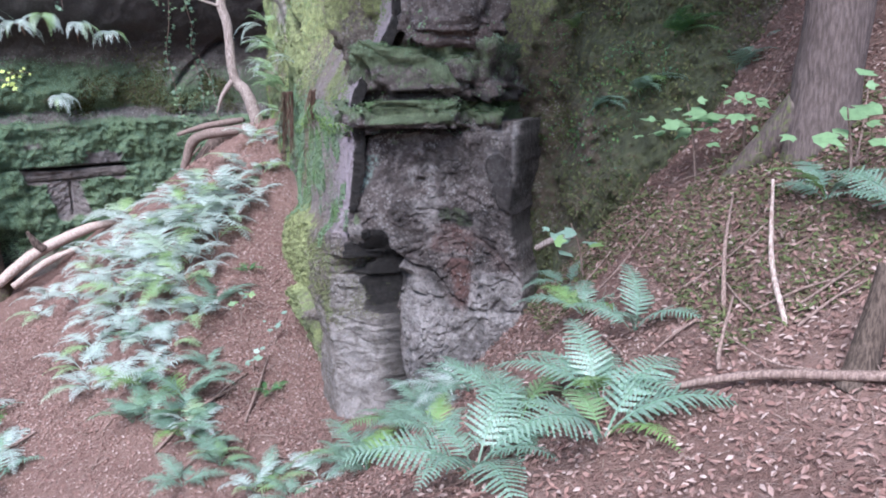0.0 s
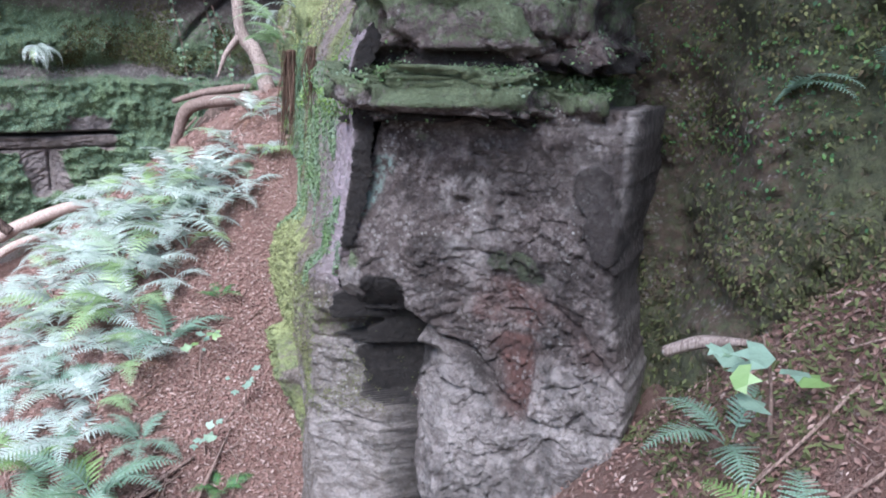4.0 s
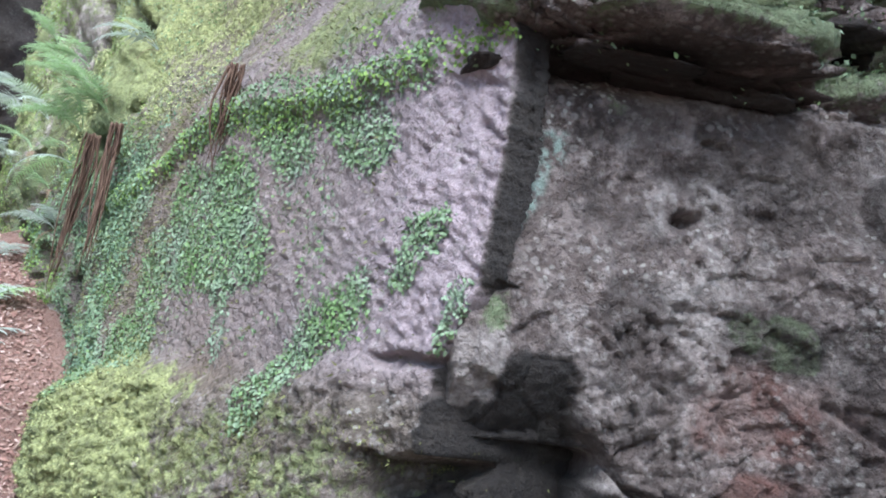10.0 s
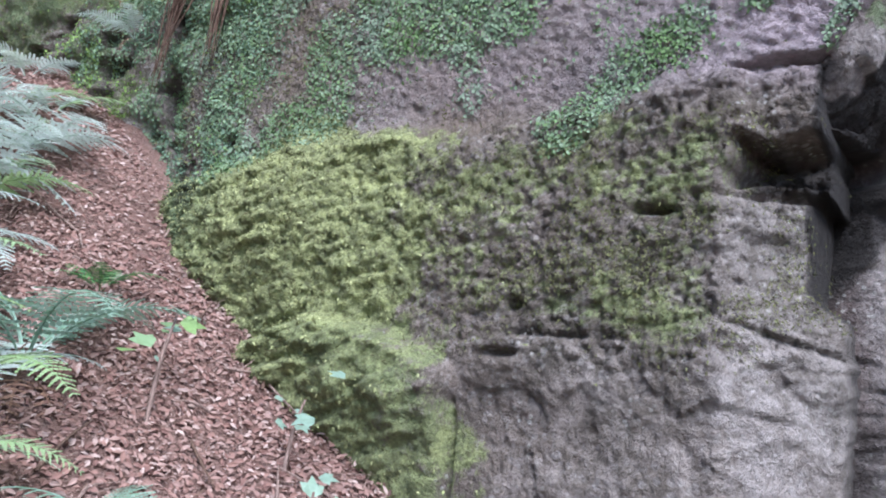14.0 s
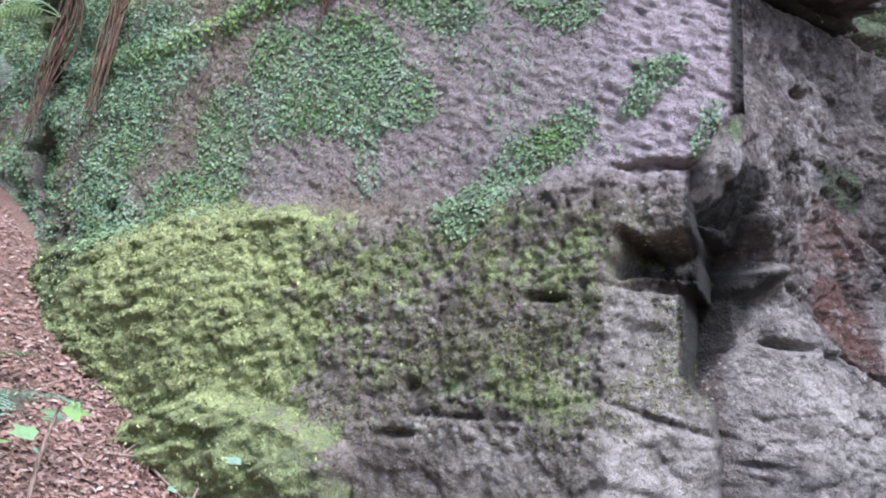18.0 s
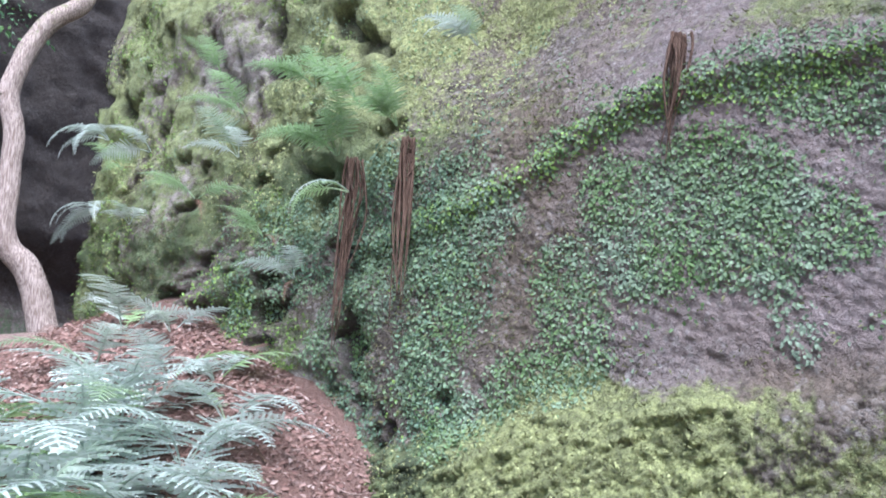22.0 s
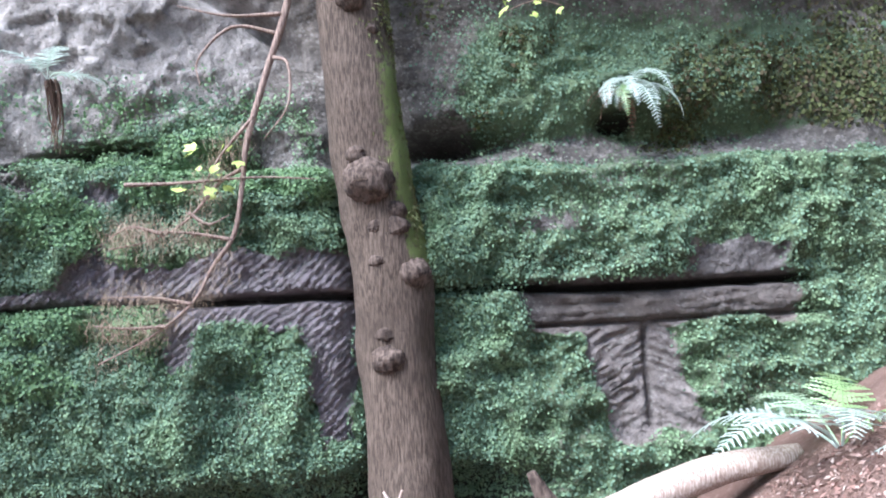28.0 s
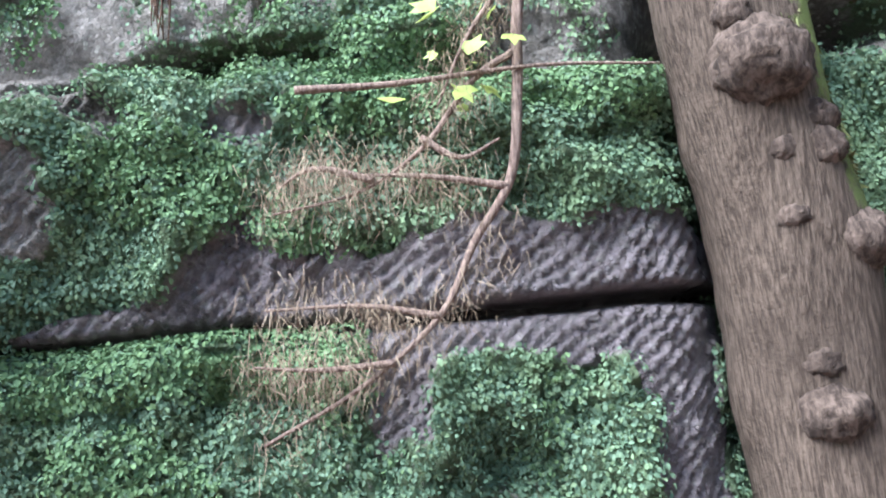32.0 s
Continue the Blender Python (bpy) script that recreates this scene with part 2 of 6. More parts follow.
BARK = wood("ridged_bark", (0.152, 0.112, 0.09), (0.05, 0.035, 0.028), (0.125, 0.155, 0.05), 0.9)
DARKBARK = wood("shaded_smooth_bark", (0.17, 0.13, 0.12), (0.08, 0.06, 0.055), (0.13, 0.16, 0.05), 0.9, 9.0)
BURLWOOD = wood("burl_bark", (0.145, 0.105, 0.088), (0.036, 0.025, 0.021), None, 0.95, 5.0)
DEADWOOD = wood("bleached_dead_wood", (0.43, 0.36, 0.33), (0.15, 0.11, 0.095), (0.17, 0.18, 0.09), 0.75)
PALEWOOD = wood("pale_stripped_log", (0.58, 0.48, 0.43), (0.26, 0.18, 0.15), None, 0.7)
ROOTWOOD = wood("weathered_root", (0.27, 0.2, 0.175), (0.10, 0.07, 0.06), None, 0.75)
TWIG = wood("dry_twig", (0.36, 0.26, 0.22), (0.15, 0.10, 0.085), None, 0.85)
ROOTBROWN = wood("fibrous_root", (0.18, 0.115, 0.085), (0.075, 0.045, 0.034), None, 0.95)
HAIR = leafy("hanging_lichen", [(0.30, 0.22, 0.17), (0.36, 0.28, 0.21), (0.24, 0.18, 0.13)], 0.95, 0.1)


# ---- number helpers ----
def lattice(ix, iy, iz, seed):
    h = (ix * 374761393 + iy * 668265263 + iz * 2147483647 + seed * 974634777) & 0xFFFFFFFF
    h = ((h ^ (h >> 13)) * 1274126177) & 0xFFFFFFFF
    return ((h ^ (h >> 16)) & 0xFFFFFF) / float(0xFFFFFF)


def grains(x, y, z=0.0, seed=0):
    """Smooth value noise, 0 to 1."""
    x, y, z = np.broadcast_arrays(np.asarray(x, float), np.asarray(y, float), np.asarray(z, float))
    i, j, k = (np.floor(a).astype(np.int64) for a in (x, y, z))
    u, v, w = (a - b for a, b in ((x, i), (y, j), (z, k)))
    u, v, w = (a * a * (3 - 2 * a) for a in (u, v, w))
    total = 0.0
    for a in (0, 1):
        for b in (0, 1):
            for c in (0, 1):
                total = total + lattice(i + a, j + b, k + c, seed) * (u if a else 1 - u) * (v if b else 1 - v) * (w if c else 1 - w)
    return total


def rough(x, y, z=0.0, seed=0, octaves=4, gain=0.5):
    """Layered noise about 0, from -1 to 1."""
    total, amp, norm = 0.0, 1.0, 0.0
    for o in range(octaves):
        f = 2.0 ** o
        total, norm = total + amp * (2 * grains(x * f, y * f, z * f, seed + o) - 1), norm + amp
        amp *= gain
    return total / norm


def chips(x, y, seed=0):
    """Broken facets: the nearest cell's own value, and the distance to the border between cells."""
    x, y = np.broadcast_arrays(np.asarray(x, float), np.asarray(y, float))
    i, j = np.floor(x).astype(np.int64), np.floor(y).astype(np.int64)
    best, second, value = np.full(x.shape, 9.0), np.full(x.shape, 9.0), np.zeros(x.shape)
    for a in (-1, 0, 1):
        for b in (-1, 0, 1):
            px, py = i + a + lattice(i + a, j + b, 1 + 0 * i, seed), j + b + lattice(i + a, j + b, 2 + 0 * i, seed)
            d = np.hypot(px - x, py - y)
            v = lattice(i + a, j + b, 3 + 0 * i, seed) + 0.7 * (lattice(i + a, j + b, 4 + 0 * i, seed) - 0.5) * (x - px) + 0.7 * (lattice(i + a, j + b, 5 + 0 * i, seed) - 0.5) * (y - py)
            closer = d < best
            second = np.where(closer, best, np.minimum(second, d))
            value = np.where(closer, v, value)
            best = np.where(closer, d, best)
    return value, second - best


def soft(x, a, b):
    t = np.clip((np.asarray(x, float) - a) / (b - a), 0, 1)
    return t * t * (3 - 2 * t)


def hump(x, y, cx, cy, rx, ry):
    return np.exp(-(((x - cx) / rx) ** 2 + ((y - cy) / ry) ** 2))


def near_line(x, y, pts):
    """Distance to a broken line."""
    best = np.full(np.broadcast(x, y).shape, 99.0)
    for (ax, ay), (bx, by) in zip(pts, pts[1:]):
        dx, dy = bx - ax, by - ay
        t = np.clip(((x - ax) * dx + (y - ay) * dy) / (dx * dx + dy * dy), 0, 1)
        best = np.minimum(best, np.hypot(x - ax - t * dx, y - ay - t * dy))
    return best


# ---- mesh helpers ----
def mesh_of(name, verts, faces, mat, smooth=True, marks=()):
    me = bpy.data.meshes.new(name)
    me.from_pydata(np.asarray(verts, float).tolist(), [], faces.tolist() if isinstance(faces, np.ndarray) else faces)
    for key, values in dict(marks).items():
        me.attributes.new(key, "FLOAT", "POINT").data.foreach_set("value", np.asarray(values, np.float32).ravel())
    if smooth:
        me.polygons.foreach_set("use_smooth", [True] * len(me.polygons))
    me.materials.append(mat)
    return me


def thing(name, data, label, category, group="", kind=""):
    return tagged(new(name, data), label, category, group, kind)


def part(name, me, parent, label="", kind=""):
    ob = new(name, me)
    ob.parent = parent
    return tagged(ob, label, "", "", kind)


def grid_faces(nu, nv, start=0):
    i, j = np.meshgrid(np.arange(nu - 1), np.arange(nv - 1), indexing="ij")
    a = (i * nv + j).ravel() + start
    return np.stack([a, a + nv, a + nv + 1, a + 1], 1)


def steps(*runs):
    """Grid lines: each run is (from, to, step), end to end."""
    return np.concatenate([np.linspace(a, b, max(2, int(round((b - a) / st))), endpoint=False) for a, b, st in runs] + [[runs[-1][1]]])


class Panel:
    """A rock face: a fine grid over u (along) and z (up) pushed out along its normal, with a rim that runs back into the rock."""

    def __init__(self, name, origin, along, us, zs, relief, mat, back=0.4, marks=None, flip=False):
        along = np.array([along[0], along[1], 0.0]) / math.hypot(*along)
        self.out = np.array([along[1], -along[0], 0.0]) * (-1 if flip else 1)
        nu, nv = len(us), len(zs)
        u, z = np.meshgrid(us, zs, indexing="ij")
        self.du, self.dz = np.meshgrid(np.gradient(us), np.gradient(zs), indexing="ij")
        d = relief(u, z)
        p = np.array([origin[0], origin[1], 0.0]) + u[..., None] * along + d[..., None] * self.out
        p[..., 2] = z
        self.p, self.u, self.z, self.d = p, u, z, d
        du, dz = np.gradient(p, axis=0), np.gradient(p, axis=1)
        n = np.cross(du, dz)
        n *= np.sign((n * self.out).sum(-1, keepdims=True)) / np.maximum(np.linalg.norm(n, axis=-1, keepdims=True), 1e-9)
        self.n = n
        verts, faces = p.reshape(-1, 3), grid_faces(nu, nv)
        idx = np.arange(nu * nv).reshape(nu, nv)
        loop = np.concatenate([idx[:, 0], idx[-1, 1:], idx[-2::-1, -1], idx[0, -2:0:-1]])
        rim = verts[loop] - back * self.out * np.ones((len(loop), 1))
        m = len(verts) + np.arange(len(loop))
        side = np.stack([loop, m, np.roll(m, -1), np.roll(loop, -1)], 1)
        if (np.cross(du, dz)[nu // 2, nv // 2] * self.out).sum() < 0:
            faces = faces[:, ::-1]
            side = side[:, ::-1]
        self.marks = {k: np.clip(f(u, z), 0, 1) for k, f in (marks or {}).items()}
        full = {k: np.concatenate([v.ravel(), v.ravel()[loop]]) for k, v in self.marks.items()}
        self.mesh = mesh_of(name, np.concatenate([verts, rim]), np.concatenate([faces, side]), mat, True, full)

    def spread(self, weight, count, rng, lift=0.0):
        """Places and normals picked at random where weight(u, z) is high."""
        w = (np.clip(weight(self.u, self.z), 0, None) * self.du * self.dz).ravel()
        pick = rng.choice(len(w), count, p=w / w.sum())
        n = self.n.reshape(-1, 3)[pick]
        jitter = rng.normal(0, 1, (count, 3)) * self.du.ravel()[pick][:, None] * 0.5
        return self.p.reshape(-1, 3)[pick] + jitter + n * lift, n


LEAF_V = np.array([(0, 0, 0), (-0.34, 0.42, 0.07), (0, 0.48, 0), (0.34, 0.42, 0.07), (-0.2, 0.8, 0.02), (0.2, 0.8, 0.02), (0, 1.0, -0.1)])
LEAF_F = [(0, 2, 1), (0, 3, 2), (1, 2, 4), (2, 3, 5), (2, 6, 4), (2, 5, 6)]
BLADE_V = np.array([(-0.12, 0, 0), (0.12, 0, 0), (0, 1.0, 0.0)])
BLADE_F = [(0, 1, 2)]


def leaves(name, pos, normal, down, size, mat, rng, tilt=0.5, shape=(LEAF_V, LEAF_F), wide=1.0):
    """One mesh of many small leaves: each lies near its surface with its tip towards down."""
    v, f = np.asarray(shape[0], float).copy(), np.array(shape[1])
    v[:, 0] *= wide
    n = normal + rng.normal(0, tilt, pos.shape)
    n /= np.linalg.norm(n, axis=1, keepdims=True)
    y = np.asarray(down, float) + rng.normal(0, 0.6, pos.shape)
    y -= n * (y * n).sum(1, keepdims=True)
    y /= np.maximum(np.linalg.norm(y, axis=1, keepdims=True), 1e-6)
    x = np.cross(y, n)
    s = (size * rng.uniform(0.45, 1.5, len(pos)))[:, None, None]
    verts = pos[:, None] + s * (v[None, :, 0, None] * x[:, None] + v[None, :, 1, None] * y[:, None] + v[None, :, 2, None] * n[:, None])
    faces = f[None] + (np.arange(len(pos)) * len(v))[:, None, None]
    return mesh_of(name, verts.reshape(-1, 3), faces.reshape(-1, f.shape[1]), mat, False)


def spline(pts, count):
    pts = np.asarray(pts, float)
    q = np.concatenate([[2 * pts[0] - pts[1]], pts, [2 * pts[-1] - pts[-2]]])
    out = []
    for t in np.linspace(0, len(pts) - 1 - 1e-6, count):
        i = int(t)
        f = t - i
        a, b, c, d = q[i:i + 4]
        out.append(0.5 * (2 * b + (c - a) * f + (2 * a - 5 * b + 4 * c - d) * f * f + (3 * b - a - 3 * c + d) * f ** 3))
    return np.array(out)


def tube(name, pts, radii, mat, count=40, sides=10, bump=0.12, seed=1, moss=None, freq=6.0, flute=0.0):
    """A limb: a rounded, uneven sweep along a smooth line, closed at both ends."""
    c = spline(pts, count)
    r = np.interp(np.linspace(0, 1, count), np.linspace(0, 1, len(radii)), radii)
    tan = np.gradient(c, axis=0)
    tan /= np.linalg.norm(tan, axis=1, keepdims=True)
    ref = np.array([0.31, 0.83, 0.1]) if abs(tan[:, 2]).mean() > 0.5 else np.array([0.1, 0.2, 1.0])
    a = np.cross(tan, ref)
    a /= np.linalg.norm(a, axis=1, keepdims=True)
    b = np.cross(tan, a)
    th = np.linspace(0, 2 * np.pi, sides, endpoint=False)
    ring = np.cos(th)[None, :, None] * a[:, None] + np.sin(th)[None, :, None] * b[:, None]
    p0 = c[:, None] + ring * r[:, None, None]
    wob = 1 + bump * rough(p0[..., 0] * freq, p0[..., 1] * freq, p0[..., 2] * freq * 0.5, seed, 3) + flute * np.cos(5 * th + 2 * rough(c[:, 2] * 2, 0, 0, seed)[:, None])
    p = c[:, None] + ring * (r[:, None] * wob)[..., None]
    verts = np.concatenate([p.reshape(-1, 3), c[:1], c[-1:]])
    faces = []
    for i in range(count - 1):
        for j in range(sides):
            k = (j + 1) % sides
            faces.append((i * sides + j, i * sides + k, (i + 1) * sides + k, (i + 1) * sides + j))
    for j in range(sides):
        k = (j + 1) % sides
        faces.append((count * sides, k, j))
        faces.append((count * sides + 1, (count - 1) * sides + j, (count - 1) * sides + k))
    marks = {}
    if moss is not None:
        marks["moss"] = np.concatenate([np.clip(moss(p, ring), 0, 1).ravel(), [0, 0]])
    return mesh_of(name, verts, faces, mat, True, marks)


# ---- the ground: a leaf-strewn slope that falls to a hollow and climbs again to the cliff ----
HILLS = """
0.25 -0.22 0.01 0.35 0.43 0.61 -0.13
0.66 0.20 0.63 0.01 -0.57 0.38 0.35
0.65 0.26 -0.09 0.05 0.95 -0.31 -0.36
1.06 0.33 -1.67 -0.51 -0.67 0.08 0.90
-0.41 1.53 -0.63 1.06 -0.85 -0.09 0.98
-1.56 2.17 -1.64 0.37 -0.59 -1.39 0.62
0.99 -1.26 -0.21 1.07 0.39 2.28 1.34
1.53 -0.49 0.52 0.07 -1.04 0.69 0.41
"""
HILLS = np.array([[float(v) for v in row.split()] for row in HILLS.strip().splitlines()])


def ground_z(x, y):
    x, y = np.broadcast_arrays(np.asarray(x, float), np.asarray(y, float))
    cx, cy = np.clip(x, -14, 7), np.clip(y, -7, 17)
    z = 0.393 + 0.3048 * cx + 0.1253 * cy
    for j in range(8):
        for i in range(7):
            z = z + HILLS[j, i] * np.exp(-((cx + 9 - 2 * i) ** 2 + (cy + 2 - 2 * j) ** 2) / 5.78)
    z = z + 0.06 * rough(x * 1.6, y * 1.6, 0, 5, 4) * soft(np.hypot(x + 3, y - 5), 30, 8)
    return z + 0.5 * rough(x * 0.08, y * 0.08, 0, 9, 2) * soft(np.hypot(x, y - 5), 9, 25)


def make_ground():
    def axis(lo, hi, fine, a, b):
        inner = np.arange(lo, hi + 1e-6, fine)
        return np.concatenate([a - np.geomspace(140, 0.3, 26), inner, b + np.geomspace(0.3, 140, 26)])
    xs, ys = axis(-9, 4, 0.05, -9, 4), axis(-1, 13.5, 0.05, -1, 13.5)
    x, y = np.meshgrid(xs, ys, indexing="ij")
    z = ground_z(x, y)
    p = np.stack([x, y, z], -1).reshape(-1, 3)
    thing("ground", mesh_of("ground", p, grid_faces(len(xs), len(ys)), LITTER), "reddish-brown forest floor covered in dead leaves", "ground", kind="structure")


make_ground()

# ---- the rock outcrop: a worked left face, a weathered front, ledges above ----
outcrop = thing("rock_outcrop", None, "large sandstone outcrop, mossy worked side and bare grey front", "rock")


def left_lip(u):
    return 1.13 + 0.12 * soft(u, 0.95, 0.3) - 0.06 * soft(u, 2.0, 2.8) + 0.09 * rough(u * 3.2, 0, 0, 3, 4)


def left_edge(z):
    """The ragged front edge."""
    return 0.03 + 0.022 * rough(z * 14, 0, 0, 51, 3) + 0.095 * soft(z, 1.41, 1.25)


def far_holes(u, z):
    """Pockets in the far upper part, sunk and also painted dark for shade."""
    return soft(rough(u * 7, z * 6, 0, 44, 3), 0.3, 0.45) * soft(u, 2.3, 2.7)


def pillar_edge(z):
    """Where the set-back pillar ends beside the wedge-shaped gap."""
    return 0.182 - 0.165 * soft(z, 0.62, 0.48)


def left_relief(u, z):
    d = -0.062 * (z - 1.28)
    lip = left_lip(u)
    low = soft(z, lip + 0.05 + 0.05 * soft(u, 0.4, 0.9), lip - 0.06)
    d = d + low * (0.07 + 0.13 * hump(u, z, 2.1, 0.78, 0.7, 0.36)) - 0.05 * soft(z, 0.45, 0.1) * soft(u, 1.4, 1.1)
    # the rounded mossy boss at the foot
    boss = soft(z + 0.03 * rough(u * 6, z * 6, 0, 47, 3), 0.50 - 0.7 * (u - 1.62) ** 2, 0.44 - 0.7 * (u - 1.62) ** 2) * soft(u, 1.14, 1.2) * soft(u, 2.3, 1.95)
    d = d + boss * (0.11 - 0.12 * soft(z, 0.3, -0.1))
    d = d + 0.03 * rough(u * 1.6, z * 1.6, 0, 11, 3)
    # pick strokes on the upper face, pitted moss on the lower
    q = u * 0.86 + z * 0.5
    w = z * 0.86 - u * 0.5
    warp = 0.5 * rough(u * 6, z * 6, 0, 23, 2)
    strokes = 1 - 2 * np.abs(rough(q * 13 + warp, w * 56 + warp, 0, 21, 2))
    blows = rough(q * 20 + 5, w * 78 + warp, 0, 22, 2)
    up = 1 - low
    d = d + up * soft(u, 3.2, 2.4) * ((0.004 + 0.007 * soft(u, 0.7, 0.2)) * strokes + 0.005 * blows + 0.006 * rough(q * 30, w * 70, 0, 26, 3) + 0.005 * rough(u * 5, z * 5, 0, 25, 2))
    pits = rough(u * 20 - z * 13, z * 26 + u * 15, 0, 31, 4, 0.68)
    holes = np.minimum(0, rough(u * 19 - z * 11, z * 25 + u * 13, 0, 33, 3) + 0.16)
    d = d + low * (0.014 * pits + 0.014 * np.minimum(np.abs(rough(u * 10 - z * 7, z * 17 + u * 10, 0, 37, 3)), 0.22) / 0.22 + 0.016 * np.minimum(np.abs(rough(u * 24 - z * 14, z * 36 + u * 22, 0, 38, 2)), 0.3) / 0.3 - 0.02 + 0.02 * rough(u * 5, z * 6, 0, 35, 2)) * soft(z, 0.25, 0.5 + 0.2 * soft(u, 0.7, 1.4))
    shag = np.clip(1.6 * np.abs(rough(u * 5 - z * 2.5, z * 13 + u * 4, 0, 39, 3)), 0, 1)
    d = d + low * soft(u, 1.15, 1.6) * (0.036 * shag - 0.015) * soft(z, 0.0, 0.2) + boss * (0.03 * shag + 0.012 * pits)
    # mossy ledges of the far upper part
    far = soft(u, 2.5, 3.1)
    d = d + far * (0.12 * rough(u * 2.2, z * 2.6, 0, 41, 4) - 0.09 * far_holes(u, z) + 0.03 * rough(u * 12, z * 12, 0, 43, 3))
    brow = np.abs(z - (2.04 + 0.12 * soft(u, 0.7, 1.4) - 0.16 * soft(u, 1.6, 2.2) - 0.06 * soft(u, 2.2, 2.7)))
    d = d + 0.035 * np.exp(-(brow / 0.05) ** 2) * soft(u, 0.1, 0.5) - 0.30 * soft(z, 2.15, 2.9) * soft(u, 3.2, 2.2)
    # slots and holes
    for cu, cz, ru, rz, deep in ((0.56, 0.82, 0.045, 0.011, 0.12), (0.97, 0.545, 0.022, 0.02, 0.07), (1.0, 0.40, 0.05, 0.012, 0.07), (2.5, 1.24, 0.035, 0.03, 0.09), (0.8, 0.46, 0.2, 0.008, 0.03)):
        d = d - deep * hump(u, z, cu, cz, ru, rz)
    # the break under the worked corner
    ju, jz = u + 0.05 * rough(u * 8, z * 11, 0, 45, 3), z + 0.035 * rough(u * 11, z * 8, 0, 46, 3)
    under = soft(jz, 1.245, 1.22)
    d = d - 0.055 * under * soft(jz, 0.95, 1.0) * soft(ju, 0.35, 0.31) - 0.45 * under * soft(jz, 0.86, 0.9) * soft(u + 0.02 * rough(z * 9, 0, 0, 49, 3), 0.155, 0.135)
    d = d - 0.26 * soft(jz, 1.035, 1.01) * soft(jz, 0.87, 0.9) * soft(ju, 0.36, 0.33)
    d = d - 0.06 * np.exp(-((z - 1.235 - 0.05 * (0.4 - u) + 0.02 * rough(u * 12, 0, 0, 48, 3)) / 0.011) ** 2) * soft(u, 0.44, 0.3)
    d = d - 0.06 * np.exp(-((z - 0.865 + 0.06 * (u - 0.3)) / 0.012) ** 2) * soft(u, 0.5, 0.3)
    # the set-back pillar below the break, turned towards the front
    low_part = soft(jz, 0.89, 0.87)
    d = d - low_part * (0.235 * np.clip((0.385 - ju) / 0.195, 0, 1.03 + 0.85 * soft(z, 0.66, 0.54)) + 0.5 * soft(u + 0.012 * rough(z * 9, 0, 0, 59, 3), pillar_edge(z) + 0.01, pillar_edge(z) - 0.01))
    d = d - 0.035 * low_part * np.exp(-((z - 0.47 - 0.3 * (u - 0.2)) / 0.010) ** 2) * soft(u, 0.42, 0.3)
    d = d - 0.06 * np.exp(-((u - 1.17) / 0.014) ** 2) * soft(z, 0.3, 0.24) + soft(z, 0.6, 0.4) * soft(u, 1.2, 1.0) * (0.02 * chips(u * 6, z * 7, 57)[0] + 0.02 * rough(u * 9, z * 9, 0, 58, 4, 0.6))
    d = d + 0.006 * rough(u * 60, z * 60, 0, 53, 2)
    edge = left_edge(z)
    return d - (0.02 + 0.035 * soft(z, 1.36, 1.75) + 0.32 * soft(z, 1.43, 1.38)) * soft(u, edge, edge - 0.014)


def left_moss(u, z):
    u, z = u + 0.22 * rough(u * 2.4, z * 2.4, 0, 65, 4), z + 0.14 * rough(u * 2.4, z * 2.4, 0, 66, 4)
    lip = left_lip(u)
    low = soft(z, lip + 0.16, lip - 0.08)
    m = low * (0.47 + 0.59 * soft(u, 1.15, 1.6) - 0.35 * soft(u, 0.5, 0.25) + 0.42 * rough(u * 6 - z * 3, z * 7 + u * 3, 0, 67, 4)) * (1 - 0.85 * soft(z, 0.5, 0.38) * soft(u, 1.2, 1.12)) * (1 - 0.8 * soft(z, 0.95, 0.8) * soft(u, 0.5, 0.4))
    m = m + 0.6 * soft(u, 2.45, 2.9) * (0.68 + 1.0 * rough(u * 2.6, z * 1.6, 0, 61, 4)) + 0.5 * hump(u, z, 2.1, 1.15, 0.25, 0.2)
    return m + 0.7 * soft(z, 2.02, 2.3) * (0.5 + rough(u * 2, z * 2, 0, 63))


